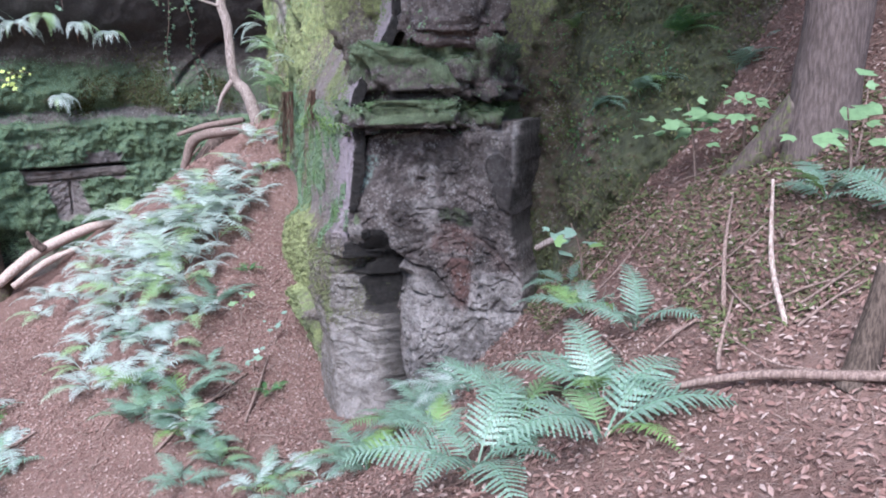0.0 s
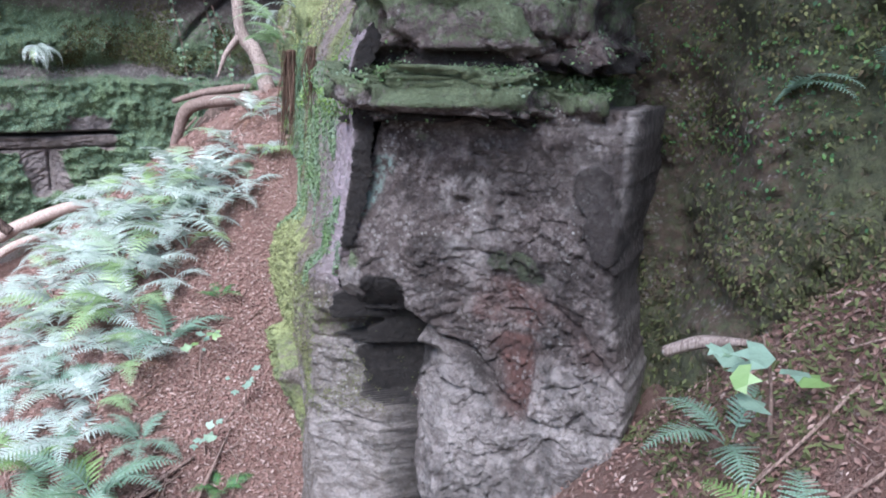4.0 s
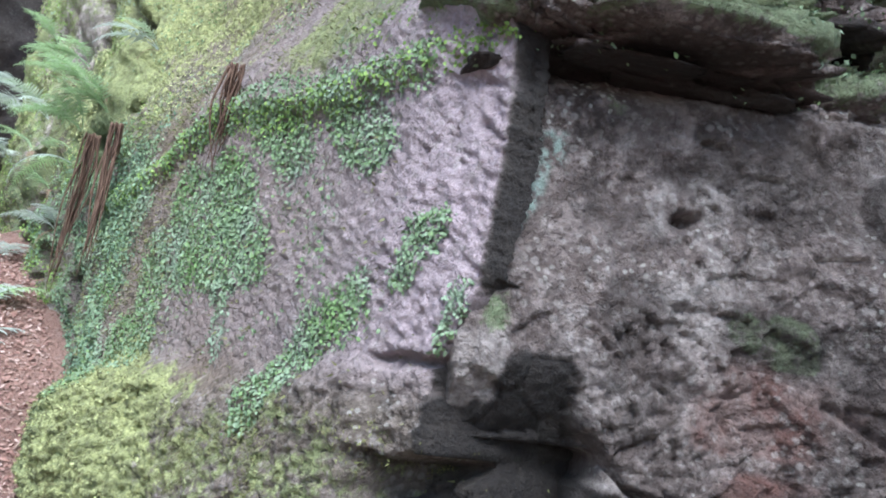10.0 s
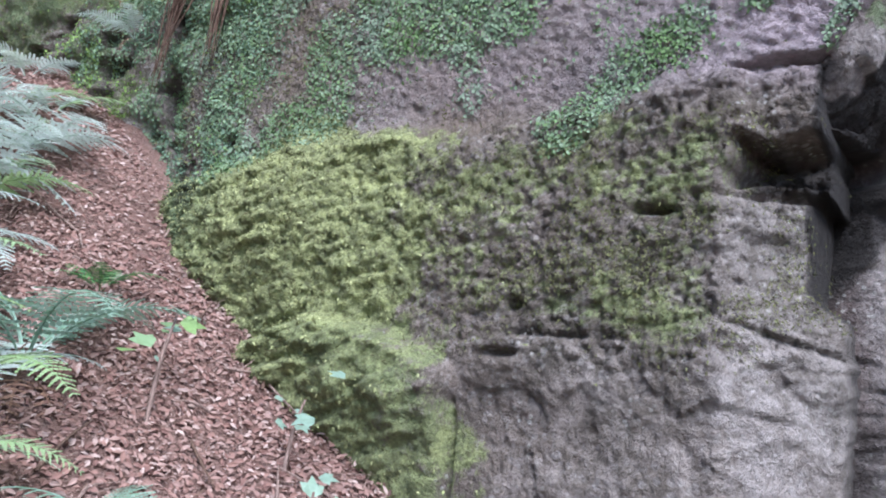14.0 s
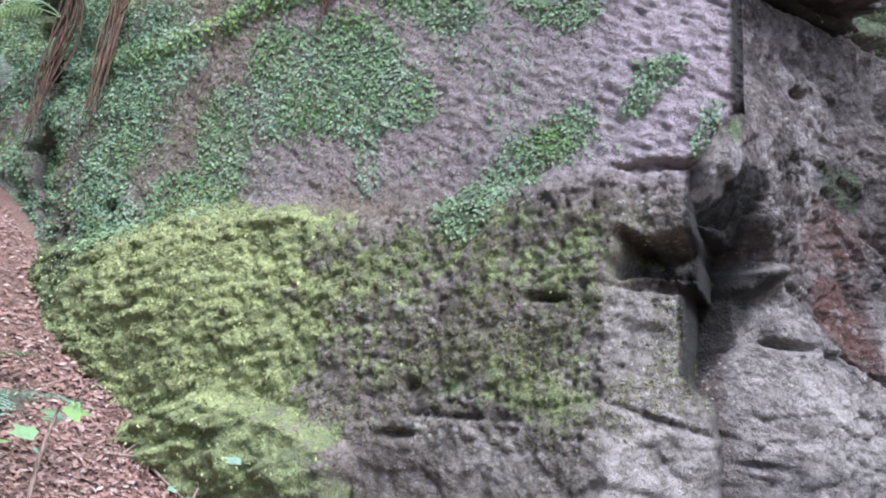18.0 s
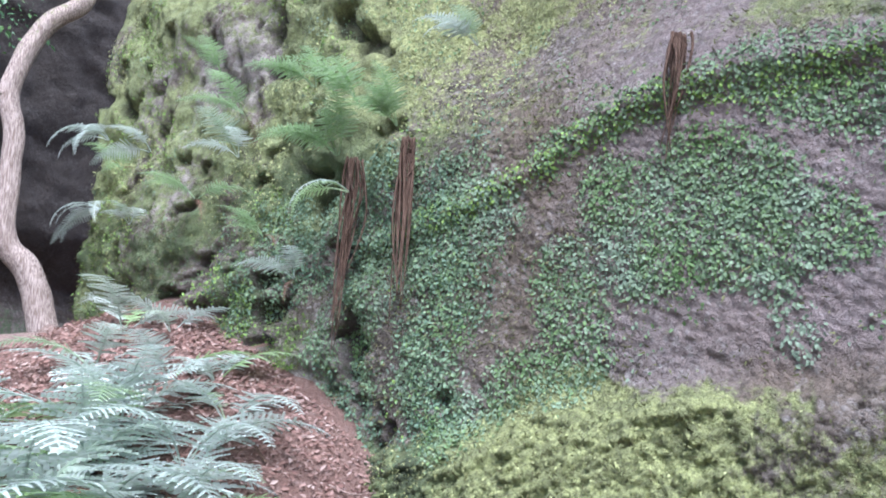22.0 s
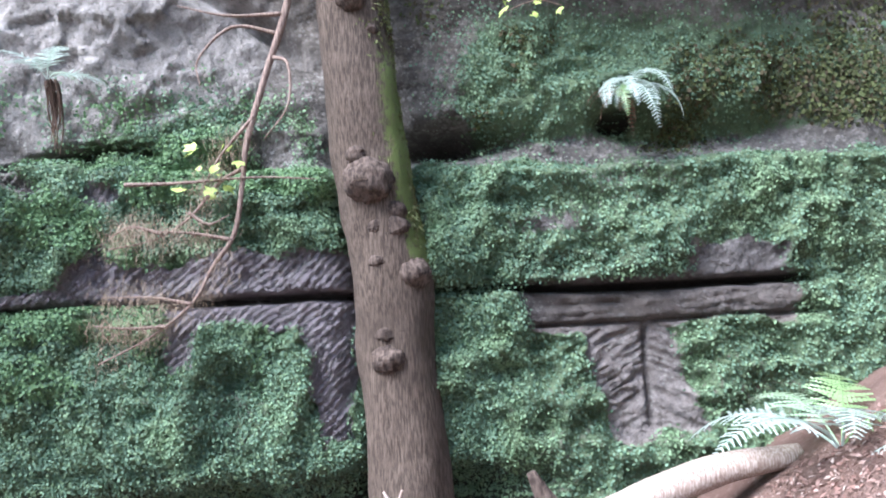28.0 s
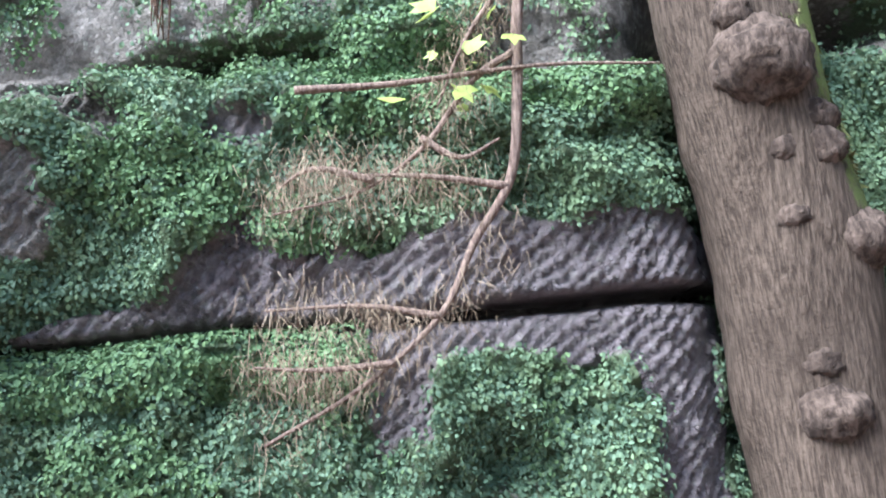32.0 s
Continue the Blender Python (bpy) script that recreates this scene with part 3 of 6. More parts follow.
left_marks = {
    "moss": left_moss,
    "green": lambda u, z: 0.4 * soft(u, 1.1, 1.25) * soft(z, 0.52, 0.4) * (0.7 + rough(u * 4, z * 4, 0, 76, 3)) + 0.5 * soft(u, 2.1, 2.5) * soft(z, 2.6, 2.2) + soft(u, 2.2, 2.8) * (0.75 + 0.5 * rough(u * 1.1, z * 1.1, 0, 75, 3)) * soft(z, 2.9, 2.2) + 0.5 * soft(u, 2.6, 3.4) + 0.45 * soft(u, 1.5, 0.8),
    "cut": lambda u, z: soft(z, 1.1, 1.3) * soft(u, 2.4, 1.2) * (0.4 + 0.6 * soft(u, 0.8, 0.15)) * soft(u, 0.02, 0.05),
    "red": lambda u, z: 0.8 * soft(z, 1.0, 1.25) * soft(u, 0.5, 1.2) * soft(u, 2.6, 2.0) * (0.5 + rough(u * 3, z * 3, 0, 71)),
    # shade of holes, break and gap painted dark; broken corner edge stained too
    "stain_shade": lambda u, z: 0.7 * far_holes(u, z) + np.clip(soft(u, left_edge(z) + 0.004, left_edge(z) - 0.01) + soft(u, 0.045, 0.02) * soft(z, 1.28, 1.34) + soft(u, 0.175, 0.16) * soft(z, 0.86, 0.88) * soft(z, 1.25, 1.23) + 0.85 * soft(u, 0.36, 0.31) * soft(z, 0.87, 0.89) * soft(z, 1.02, 0.99) + soft(u, pillar_edge(z) + 0.03, pillar_edge(z) + 0.017) * soft(z, 0.92, 0.89), 0, 1),
    "pale": lambda u, z: 0.5 * soft(u, 0.46, 0.34) * soft(z, 0.9, 0.82) * (0.6 + 0.9 * rough(u * 7, z * 7, 0, 78, 4)) + 0.3 * soft(z, 0.6, 0.3) * soft(u, 1.2, 0.7) * (0.55 + 0.9 * rough(u * 6, z * 6, 0, 77, 4)) + 0.75 * soft(u, 2.9, 3.3) * soft(rough(u * 1.5, z * 1.5, 0, 73, 2), 0.05, 0.25) + 0.25 * soft(z, 1.0, 0.7) * soft(u, 0.55, 0.3),
}
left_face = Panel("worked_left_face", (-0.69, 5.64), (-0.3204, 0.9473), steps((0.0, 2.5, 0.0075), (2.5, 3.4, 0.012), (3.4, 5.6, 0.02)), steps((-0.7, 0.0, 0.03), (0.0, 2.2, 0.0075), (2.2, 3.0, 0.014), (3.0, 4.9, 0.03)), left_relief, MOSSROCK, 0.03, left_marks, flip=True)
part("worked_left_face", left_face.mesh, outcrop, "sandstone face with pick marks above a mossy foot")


def front_rim(z):
    """Where the front begins beside the gap at the worked corner."""
    return np.clip(0.10 + 0.27 * (z - 1.45), 0.045, 0.25) + 0.012 * rough(z * 12, 0, 0, 113, 3)


def hollow(u, z):
    """How far the middle of the front is sunk behind its edges."""
    return 0.21 * np.exp(-((u - 0.8) / 0.4) ** 2 - ((z - 1.05) / 0.58) ** 2) + 0.09 * soft(z, 1.4, 1.8)


def flat(u, z):
    """The same place drawn on the flat of the front."""
    k = 1 + hollow(u, z) / 1.873
    return 0.31 + (u - 0.31) / k, 1.3 + (z - 1.3) / k


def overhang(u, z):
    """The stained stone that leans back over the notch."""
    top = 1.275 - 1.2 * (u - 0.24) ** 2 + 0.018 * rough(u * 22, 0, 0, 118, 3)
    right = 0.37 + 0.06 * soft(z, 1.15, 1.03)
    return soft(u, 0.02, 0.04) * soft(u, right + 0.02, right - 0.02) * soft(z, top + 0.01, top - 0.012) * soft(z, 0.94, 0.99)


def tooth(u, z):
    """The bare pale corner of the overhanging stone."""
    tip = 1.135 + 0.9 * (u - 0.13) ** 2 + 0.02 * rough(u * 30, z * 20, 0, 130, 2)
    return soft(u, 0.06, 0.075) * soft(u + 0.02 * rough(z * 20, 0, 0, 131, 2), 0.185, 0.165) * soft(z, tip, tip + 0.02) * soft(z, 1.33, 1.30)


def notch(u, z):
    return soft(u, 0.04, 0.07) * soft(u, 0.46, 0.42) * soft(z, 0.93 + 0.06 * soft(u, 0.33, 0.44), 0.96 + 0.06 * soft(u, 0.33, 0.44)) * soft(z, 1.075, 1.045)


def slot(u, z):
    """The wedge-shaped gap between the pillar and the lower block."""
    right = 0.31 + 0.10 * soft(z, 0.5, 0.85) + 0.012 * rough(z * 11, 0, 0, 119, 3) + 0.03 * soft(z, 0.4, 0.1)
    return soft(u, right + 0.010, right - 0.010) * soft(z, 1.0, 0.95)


def flake(u, z):
    return soft(near_line(u, z, [(1.16, 1.73), (1.22, 1.64), (1.265, 1.52)]) + 0.035 * rough(u * 9, z * 9, 0, 121, 3), 0.085, 0.075)


DIAG = [(0.40, 1.10), (0.5, 1.0), (0.60, 0.965), (0.66, 0.945), (0.70, 0.885), (0.80, 0.78), (0.99, 0.68)]


def front_relief(u, z):
    sunk, su, sz = hollow(u, z), u, z
    u, z = flat(u, z)
    d = 0.02 * rough(u * 2.2, z * 2.2, 0, 101, 3) - sunk
    lower = soft(z, 1.5, 1.05)
    v, edge = chips(u * 8 + 0.5 * rough(u * 5, z * 5, 0, 102), z * 9, 103)
    small, gap = chips(u * 19 + 1.2 * rough(u * 9, z * 9, 0, 104, 2), z * 24, 108)
    d = d + 0.03 * v * soft(z, 1.85, 1.1) - 0.010 * np.exp(-(edge / 0.05) ** 2) * lower
    d = d - 0.008 * np.exp(-(gap / 0.07) ** 2) * soft(u, 0.3, 0.42) + 0.034 * small * soft(rough(u * 4, z * 4, 0, 109, 3), -0.3, 0.25) * soft(u, 0.3, 0.42) + 0.016 * rough(u * 12, z * 14, 0, 105, 5, 0.62) + 0.012 * np.abs(rough(u * 34, z * 38, 0, 107, 3))
    crust = soft(near_line(u, z, [(0.66, 1.60), (0.64, 1.5), (0.70, 1.33)]) + 0.04 * rough(u * 9, z * 9, 0, 106, 3), 0.12, 0.10)
    d = d + 0.010 * crust
    d = d - 0.17 * overhang(u, z) * soft(z, 1.27, 1.03) - 0.5 * notch(u, z) * (1 - 0.9 * slot(su, sz)) - 0.6 * slot(su, sz)
    d = d - 0.26 * soft(su, 0.66, 0.33) * soft(z, 1.0, 0.9) * (1 - slot(su, sz)) - 0.6 * soft(u, 0.065, 0.05) * soft(z, 1.34, 1.30)
    # the lower blocks stand forward under a slanting crack
    diag = near_line(u, z, DIAG)
    line = np.interp(u, [p[0] for p in DIAG], [p[1] for p in DIAG])
    d = d + 0.045 * soft(z, line + 0.01, line - 0.03) * soft(u, 0.36, 0.42) - 0.08 * np.exp(-(diag / 0.013) ** 2)
    d2 = near_line(u, z, [(0.99, 1.22), (1.08, 1.17), (1.21, 1.10), (1.33, 0.97), (1.43, 0.87)])
    d = d - 0.03 * np.exp(-(d2 / 0.014) ** 2)
    side = 0.95 + 0.03 * rough(z * 9, 0, 0, 122, 3)
    d = d + 0.035 * soft(u, side - 0.01, side + 0.012) * soft(z, 0.99 + 0.02 * rough(u * 12, 0, 0, 123, 3), 0.965) * soft(z, 0.66, 0.72)
    inside = flake(u, z)
    d = (d + sunk) * (1 - 0.85 * inside) + 0.05 * inside - sunk
    for cu, cz, ru, rz, deep in ((0.62, 1.625, 0.032, 0.016, 0.07), (0.62, 1.41, 0.05, 0.01, 0.03), (0.562, 0.784, 0.06, 0.013, 0.10), (0.45, 0.38, 0.05, 0.012, 0.05), (0.9, 1.02, 0.02, 0.07, 0.03), (1.43, 1.02, 0.03, 0.015, 0.06)):
        d = d - deep * hump(u, z, cu, cz, ru, rz)
    # worn round at the right and hollowed at the foot and at the gap
    d = d - 0.75 * soft(u, 1.28 + 0.10 * soft(z, 1.3, 0.9) + 0.03 * rough(z * 5, 0, 0, 115), 1.40 + 0.10 * soft(z, 1.3, 0.9) + 0.03 * rough(z * 5, 0, 0, 115)) ** 2 - 0.12 * soft(z, 0.28, -0.1)
    rim = front_rim(z)
    d = d - 0.42 * soft(u, rim + 0.008, rim - 0.01) * soft(z, 1.30, 1.36)
    return d - 0.10 * soft(z, 1.9 + 0.03 * rough(u * 8, 0, 0, 111), 2.02)


front_marks = {
    "red": lambda u, z: soft(near_line(u, z, [(0.76, 1.17), (0.9, 1.16), (0.84, 1.0), (0.92, 0.8)]) + 0.06 * rough(u * 7, z * 7, 0, 124, 3), 0.15, 0.06) * soft(u, 0.62, 0.68) * (1 - 0.8 * soft(np.abs(z - 1.075 + 0.02 * rough(u * 12, 0, 0, 125, 2)), 0.03, 0.012)) + 0.35 * soft(near_line(u, z, [(1.05, 1.2), (1.25, 1.02)]), 0.08, 0.01) + 0.5 * hump(u, z, 0.3, 0.5, 0.06, 0.2),
    "pale": lambda u, z: 0.7 * soft(near_line(u, z, [(0.62, 1.75), (0.64, 1.5), (0.70, 1.33)]) + 0.1 * rough(u * 9, z * 9, 0, 106, 4), 0.15, 0.02) * soft(rough(u * 13, z * 13, 0, 128, 3), -0.2, 0.2) + 0.65 * soft(z, np.interp(u, [p[0] for p in DIAG], [p[1] for p in DIAG]), np.interp(u, [p[0] for p in DIAG], [p[1] for p in DIAG]) - 0.06) * soft(u, 0.37, 0.42) * soft(u, 1.0, 0.9) + 0.75 * soft(u, 0.94, 0.97) * soft(z, 0.99, 0.95) + 0.75 * tooth(u, z) + 0.3 * soft(rough(u * 6, z * 6, 0, 117, 5, 0.65), 0.0, 0.3) + 0.7 * soft(np.abs(u - 1.3), 0.03, 0.01) * soft(z, 1.55, 1.65),
    "moss": lambda u, z: 0.6 * soft(near_line(u, z, [(0.82, 1.38), (0.93, 1.34)]) + 0.05 * rough(u * 11, z * 11, 0, 129, 3), 0.08, 0.04) + 0.9 * soft(u, 1.36, 1.5) * soft(z, 1.1, 0.7) + 0.45 * soft(z, 0.25, 0.0) + 0.75 * hump(u, z, 0.15, 1.36, 0.04, 0.08) + 0.4 * hump(u, z, 0.45, 1.9, 0.12, 0.05),
    # overhang stain and dark blotches, plus painted shade in notch, slot and gap
    "stain_shade": lambda u, z: np.clip(overhang(u, z) * (1 - tooth(u, z)) + notch(u, z) + slot(u, z) + 0.88 * soft(u + 0.02 * rough(u * 9, z * 9, 0, 132, 3), 0.37 + 0.12 * soft(z, 0.62, 0.9), 0.33 + 0.12 * soft(z, 0.62, 0.9)) * soft(z, 0.6, 0.7) * soft(z, 1.0, 0.97) + soft(u, front_rim(z) + 0.005, front_rim(z) - 0.01) * soft(z, 1.26, 1.32), 0, 1) + 0.55 * soft(near_line(u, z, [(0.82, 1.38), (0.93, 1.34)]) + 0.05 * rough(u * 11, z * 11, 0, 129, 3), 0.085, 0.05) + 0.28 * flake(u, z) + 0.5 * soft(rough(u * 4 + 4, z * 4, 0, 126, 5, 0.65) + 0.18 * soft(u, 0.7, 1.0) * soft(z, 1.2, 1.4), 0.0, 0.3),
    "mint": lambda u, z: soft(near_line(u, z, [(0.18, 1.58), (0.225, 1.68), (0.25, 1.76), (0.29, 1.76)]) + 0.03 * rough(u * 16, z * 16, 0, 127, 3), 0.045, 0.02),
    "cut": lambda u, z: 0 * u,
}
for key in ("red", "pale", "moss", "stain_shade", "mint"):
    front_marks[key] = (lambda f: lambda u, z: f(*flat(u, z)))(front_marks[key])
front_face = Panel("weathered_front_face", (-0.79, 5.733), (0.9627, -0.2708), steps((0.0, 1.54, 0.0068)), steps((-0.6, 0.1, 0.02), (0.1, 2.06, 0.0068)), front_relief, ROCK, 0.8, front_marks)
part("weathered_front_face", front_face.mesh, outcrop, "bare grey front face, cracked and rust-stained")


def boulder(name, centre, size, turn, mat, seed, lumps=0.16, flat=0.35, parent=None, label="", moss=0.0, detail=40, under=False, box=0.75):
    """A broken block: a rounded box with chipped facets, mossy on top."""
    a = np.linspace(-np.pi, np.pi, 2 * detail, endpoint=False)
    b = np.linspace(-np.pi / 2, np.pi / 2, detail)
    A, B = np.meshgrid(a, b, indexing="ij")
    n = np.stack([np.cos(B) * np.cos(A), np.cos(B) * np.sin(A), np.sin(B)], -1)
    p = np.sign(n) * np.abs(n) ** flat
    p = p / np.maximum(1e-6, np.max(np.abs(p), -1, keepdims=True)) ** box
    v, _ = chips(n[..., 0] * 3 + n[..., 2] * 2 + seed, n[..., 1] * 3 - n[..., 2] * 1.5, seed)
    s = 1 + lumps * rough(n[..., 0] * 1.7 + seed, n[..., 1] * 1.7, n[..., 2] * 1.7, seed, 5, 0.55) + 0.5 * lumps * (v - 0.5) + 0.03 * rough(n[..., 0] * 9, n[..., 1] * 9, n[..., 2] * 9, seed + 3, 3)
    p = p * s[..., None] * np.array(size) * 0.5
    c, t = math.cos(turn), math.sin(turn)
    q = np.stack([p[..., 0] * c - p[..., 1] * t, p[..., 0] * t + p[..., 1] * c, p[..., 2]], -1) + np.array(centre)
    faces = grid_faces(2 * detail, detail)
    wrap = np.stack([np.arange(detail - 1) + (2 * detail - 1) * detail, np.arange(detail - 1), np.arange(1, detail), np.arange(1, detail) + (2 * detail - 1) * detail], 1)
    faces = np.concatenate([faces, wrap])
    mossy = moss * soft(n[..., 2] + 0.25 * rough(n[..., 0] * 4, n[..., 1] * 4, n[..., 2] * 4, seed + 7, 2), -0.45, 0.25) if moss else 0 * A
    # under darkens the downward side in colour, as if shaded
    me = mesh_of(name, q.reshape(-1, 3), faces, mat, True, {"moss": mossy, "cut": 0 * A, "red": 0.3 * soft(n[..., 2], 0, -0.6), "pale": 0 * A, "stain_shade": (0.9 * soft(n[..., 2] + 0.3 * rough(n[..., 0] * 3, n[..., 1] * 3, n[..., 2] * 3, seed, 2), -0.25, -0.6) if under else 0 * A)})
    return part(name, me, parent, label) if parent else me


FA = math.atan2(-0.2708, 0.9627)


def on_front(u, out, z):
    return (-0.79 + 0.9627 * u - 0.2708 * out, 5.733 - 0.2708 * u - 0.9627 * out, z)


SLABS = (
    ("ledge_slab", on_front(0.50, -0.31, 2.11), (0.85, 0.80, 0.24), FA + 0.12, ROCK, 3, 0.55, "overhanging slab with a mossy top", 0.9),
    ("ledge_slab", on_front(0.98, -0.52, 2.08), (0.56, 0.7, 0.20), FA - 0.15, ROCK, 4, 0.6, "mossy end of the overhanging slab", 1.0),
    ("upper_block", on_front(0.52, -0.42, 2.42), (0.80, 0.8, 0.42), FA + 0.2, ROCK, 5, 0.55, "mossy block above the slab", 0.9),
    ("upper_block", on_front(0.98, -0.50, 2.42), (0.60, 0.7, 0.36), FA - 0.25, ROCK, 8, 0.6, "grey block above the slab", 0.6),
    ("crown_block", on_front(0.82, -0.50, 2.92), (0.72, 0.9, 0.55), FA + 0.25, ROCK, 12, 0.5, "pale grey crowning block", 0.1),
    ("crown_block", on_front(0.25, -0.85, 3.0), (0.8, 1.1, 1.2), FA, MOSSROCK, 14, 0.4, "mossy crowning block", 0.9),
)
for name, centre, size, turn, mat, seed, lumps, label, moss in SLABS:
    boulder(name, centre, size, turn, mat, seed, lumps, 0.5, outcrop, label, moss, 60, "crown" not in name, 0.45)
boulder("rock_core", (0.25, 8.3, 1.6), (1.5, 3.6, 5.0), 0.32, MOSSROCK, 23, 0.08, 0.25, outcrop, "mossy body of the outcrop", 0.7)

# ---- the quarried cliff behind ----
SA = (0.8, 0.6)


def cliff_relief(s, z):
    d = 0.10 * rough(s * 0.9, z * 0.9, 0, 201, 3) + 0.03 * rough(s * 5, z * 5, 0, 203, 4)
    ledge = 1.96 + 0.12 * soft(s, -1.7, -2.7) + 0.04 * rough(s * 2, 0, 0, 205)
    low = soft(z, ledge + 0.03, ledge - 0.05)
    d = d + 0.14 * low - 0.14
    # pick-marked bed over the crack
    bed = soft(z, 1.28, 1.32) * soft(z, 1.62, 1.5)
    along, cross = s * 0.72 + z * 0.69, z * 0.72 - s * 0.69
    lane = np.floor(along * 17 + 0.9 * rough(s * 5, z * 5, 0, 207, 2))
    phase = cross * 29 + 1.6 * grains(lane * 3.7, 0, 0, 208) + 0.7 * rough(s * 6, z * 6, 0, 210, 2)
    bite = phase - np.floor(phase)
    hit = 0.4 + 0.8 * grains(np.floor(phase) * 5.3, lane * 2.9, 0, 212)
    open_rock = 1 - np.clip(cliff_leafy(s, z), 0, 1)
    d = d + low * open_rock * soft(s, 0.1, -0.2) * soft(z, 0.4, 0.6) * (0.034 * hit * (1 - bite) ** 0.8 - 0.015) + low * bed * (0.02 + 0.012 * rough(s * 26, z * 30, 0, 209, 3))
    lump = np.clip(cliff_leafy(s, z), 0, 1)
    d = d + lump * (0.17 * (0.35 - np.abs(rough(s * 2.6, z * 3.4, 0, 241, 2))) + 0.10 * (0.3 - np.abs(rough(s * 7, z * 8, 0, 242, 2))) + 0.03 * rough(s * 14, z * 16, 0, 244, 2) + 0.02)
    crack = 1.305 - 0.03 * soft(s, -0.2, 0.3)
    d = d - 0.22 * np.exp(-((z - crack - 0.01 * rough(s * 3, 0, 0, 211)) / 0.02) ** 2) * soft(s, 1.6, 1.4)
    d = d - 0.07 * np.exp(-((z - 1.09) / 0.012) ** 2) * soft(s, -0.1, 0.1) * soft(s, 1.7, 1.5)
    d = d - 0.06 * np.exp(-((s - 0.59) / 0.018) ** 2) * soft(z, 0.5, 0.6) * soft(z, 1.1, 1.05)
    panel = soft(s, 0.1, 0.2) * soft(s, 1.5, 1.3) * soft(z, 0.45, 0.55) * soft(z, 1.1, 1.05)
    fan = 1 - 2 * np.abs(rough((s + z) * 6, 34 * (z + 0.45 * np.abs(s - 0.59)), 0, 213, 2))
    d = d + panel * (0.02 * fan + 0.008 * rough(s * 22, z * 40, 0, 214, 3) - 0.03)
    shelf = soft(z, 1.07, 1.1) * soft(z, 1.30, 1.27) * soft(s, -0.1, 0.1) * soft(s, 1.7, 1.5)
    d = d + shelf * (0.03 * rough(s * 5, z * 26, 0, 246, 4, 0.6) + 0.02 * chips(s * 9, z * 14, 247)[0])
    d = d + 0.09 * soft(near_line(s, z, [(-2.8, 1.78), (-2.76, 1.64)]), 0.15, 0.06)
    d = d - 0.28 * hump(s, z, 0.60, 2.24, 0.13, 0.055)
    # hollows over the ledge and the bulging lichened rock
    d = d - 0.4 * hump(s, z, -0.4, 2.13, 0.38, 0.08) - 0.14 * hump(s, z, -1.05, 2.75, 0.35, 0.3) - 0.25 * hump(s, z, 1.0, 2.15, 0.6, 0.12) - 0.3 * np.exp(-((z - 2.10 - 0.05 * np.sin(s * 5)) / 0.03) ** 2) * soft(np.abs(s + 2.35), 0.5, 0.25)
    d = d + 0.08 * hump(s, z, -2.2, 2.85, 0.75, 0.6) + (0.06 * rough(s * 4, z * 5, 0, 217, 5, 0.55) + 0.05 * chips(s * 5 + 0.5 * rough(s * 6, z * 6, 0, 216, 2), z * 6, 218)[0]) * hump(s, z, -2.2, 2.75, 0.9, 0.7)
    slant = np.abs(z - 2.9 - 0.95 * (s - 2.9) * 0.8 + 0.16 * rough(s * 2.2, z, 0, 243, 3))
    d = d - 0.13 * np.exp(-(slant / 0.06) ** 2) * soft(s, 2.2, 2.6) * soft(s, 4.2, 3.6)
    d = d - 0.2 * np.exp(-(np.abs(z - 3.3 + 0.75 * (s + 2.0)) / 0.07) ** 2) * soft(s, -2.6, -2.2) * soft(s, -1.1, -1.4)
    d = d + (0.30 * soft(z, 3.0, 3.7) + 0.26 * np.clip(z - 3.2, 0, 3)) * soft(s, -2.2, 0.2) + (0.07 * rough(s * 0.9, z * 2.5, 0, 219, 4) + 0.03 * rough(s * 4, z * 9, 0, 220, 4)) * soft(z, 2.2, 2.8)
    d = d - 0.3 * soft(z, 0.46 + 0.08 * rough(s * 2, 0, 0, 221), 0.28) * soft(s, 0.2, -0.4)
    d = d - 0.34 * np.exp(-((s + 0.78) / 0.17) ** 2) * soft(z, 2.6, 2.2)
    return d + 0.25 * soft(z, 0.2, -0.4)


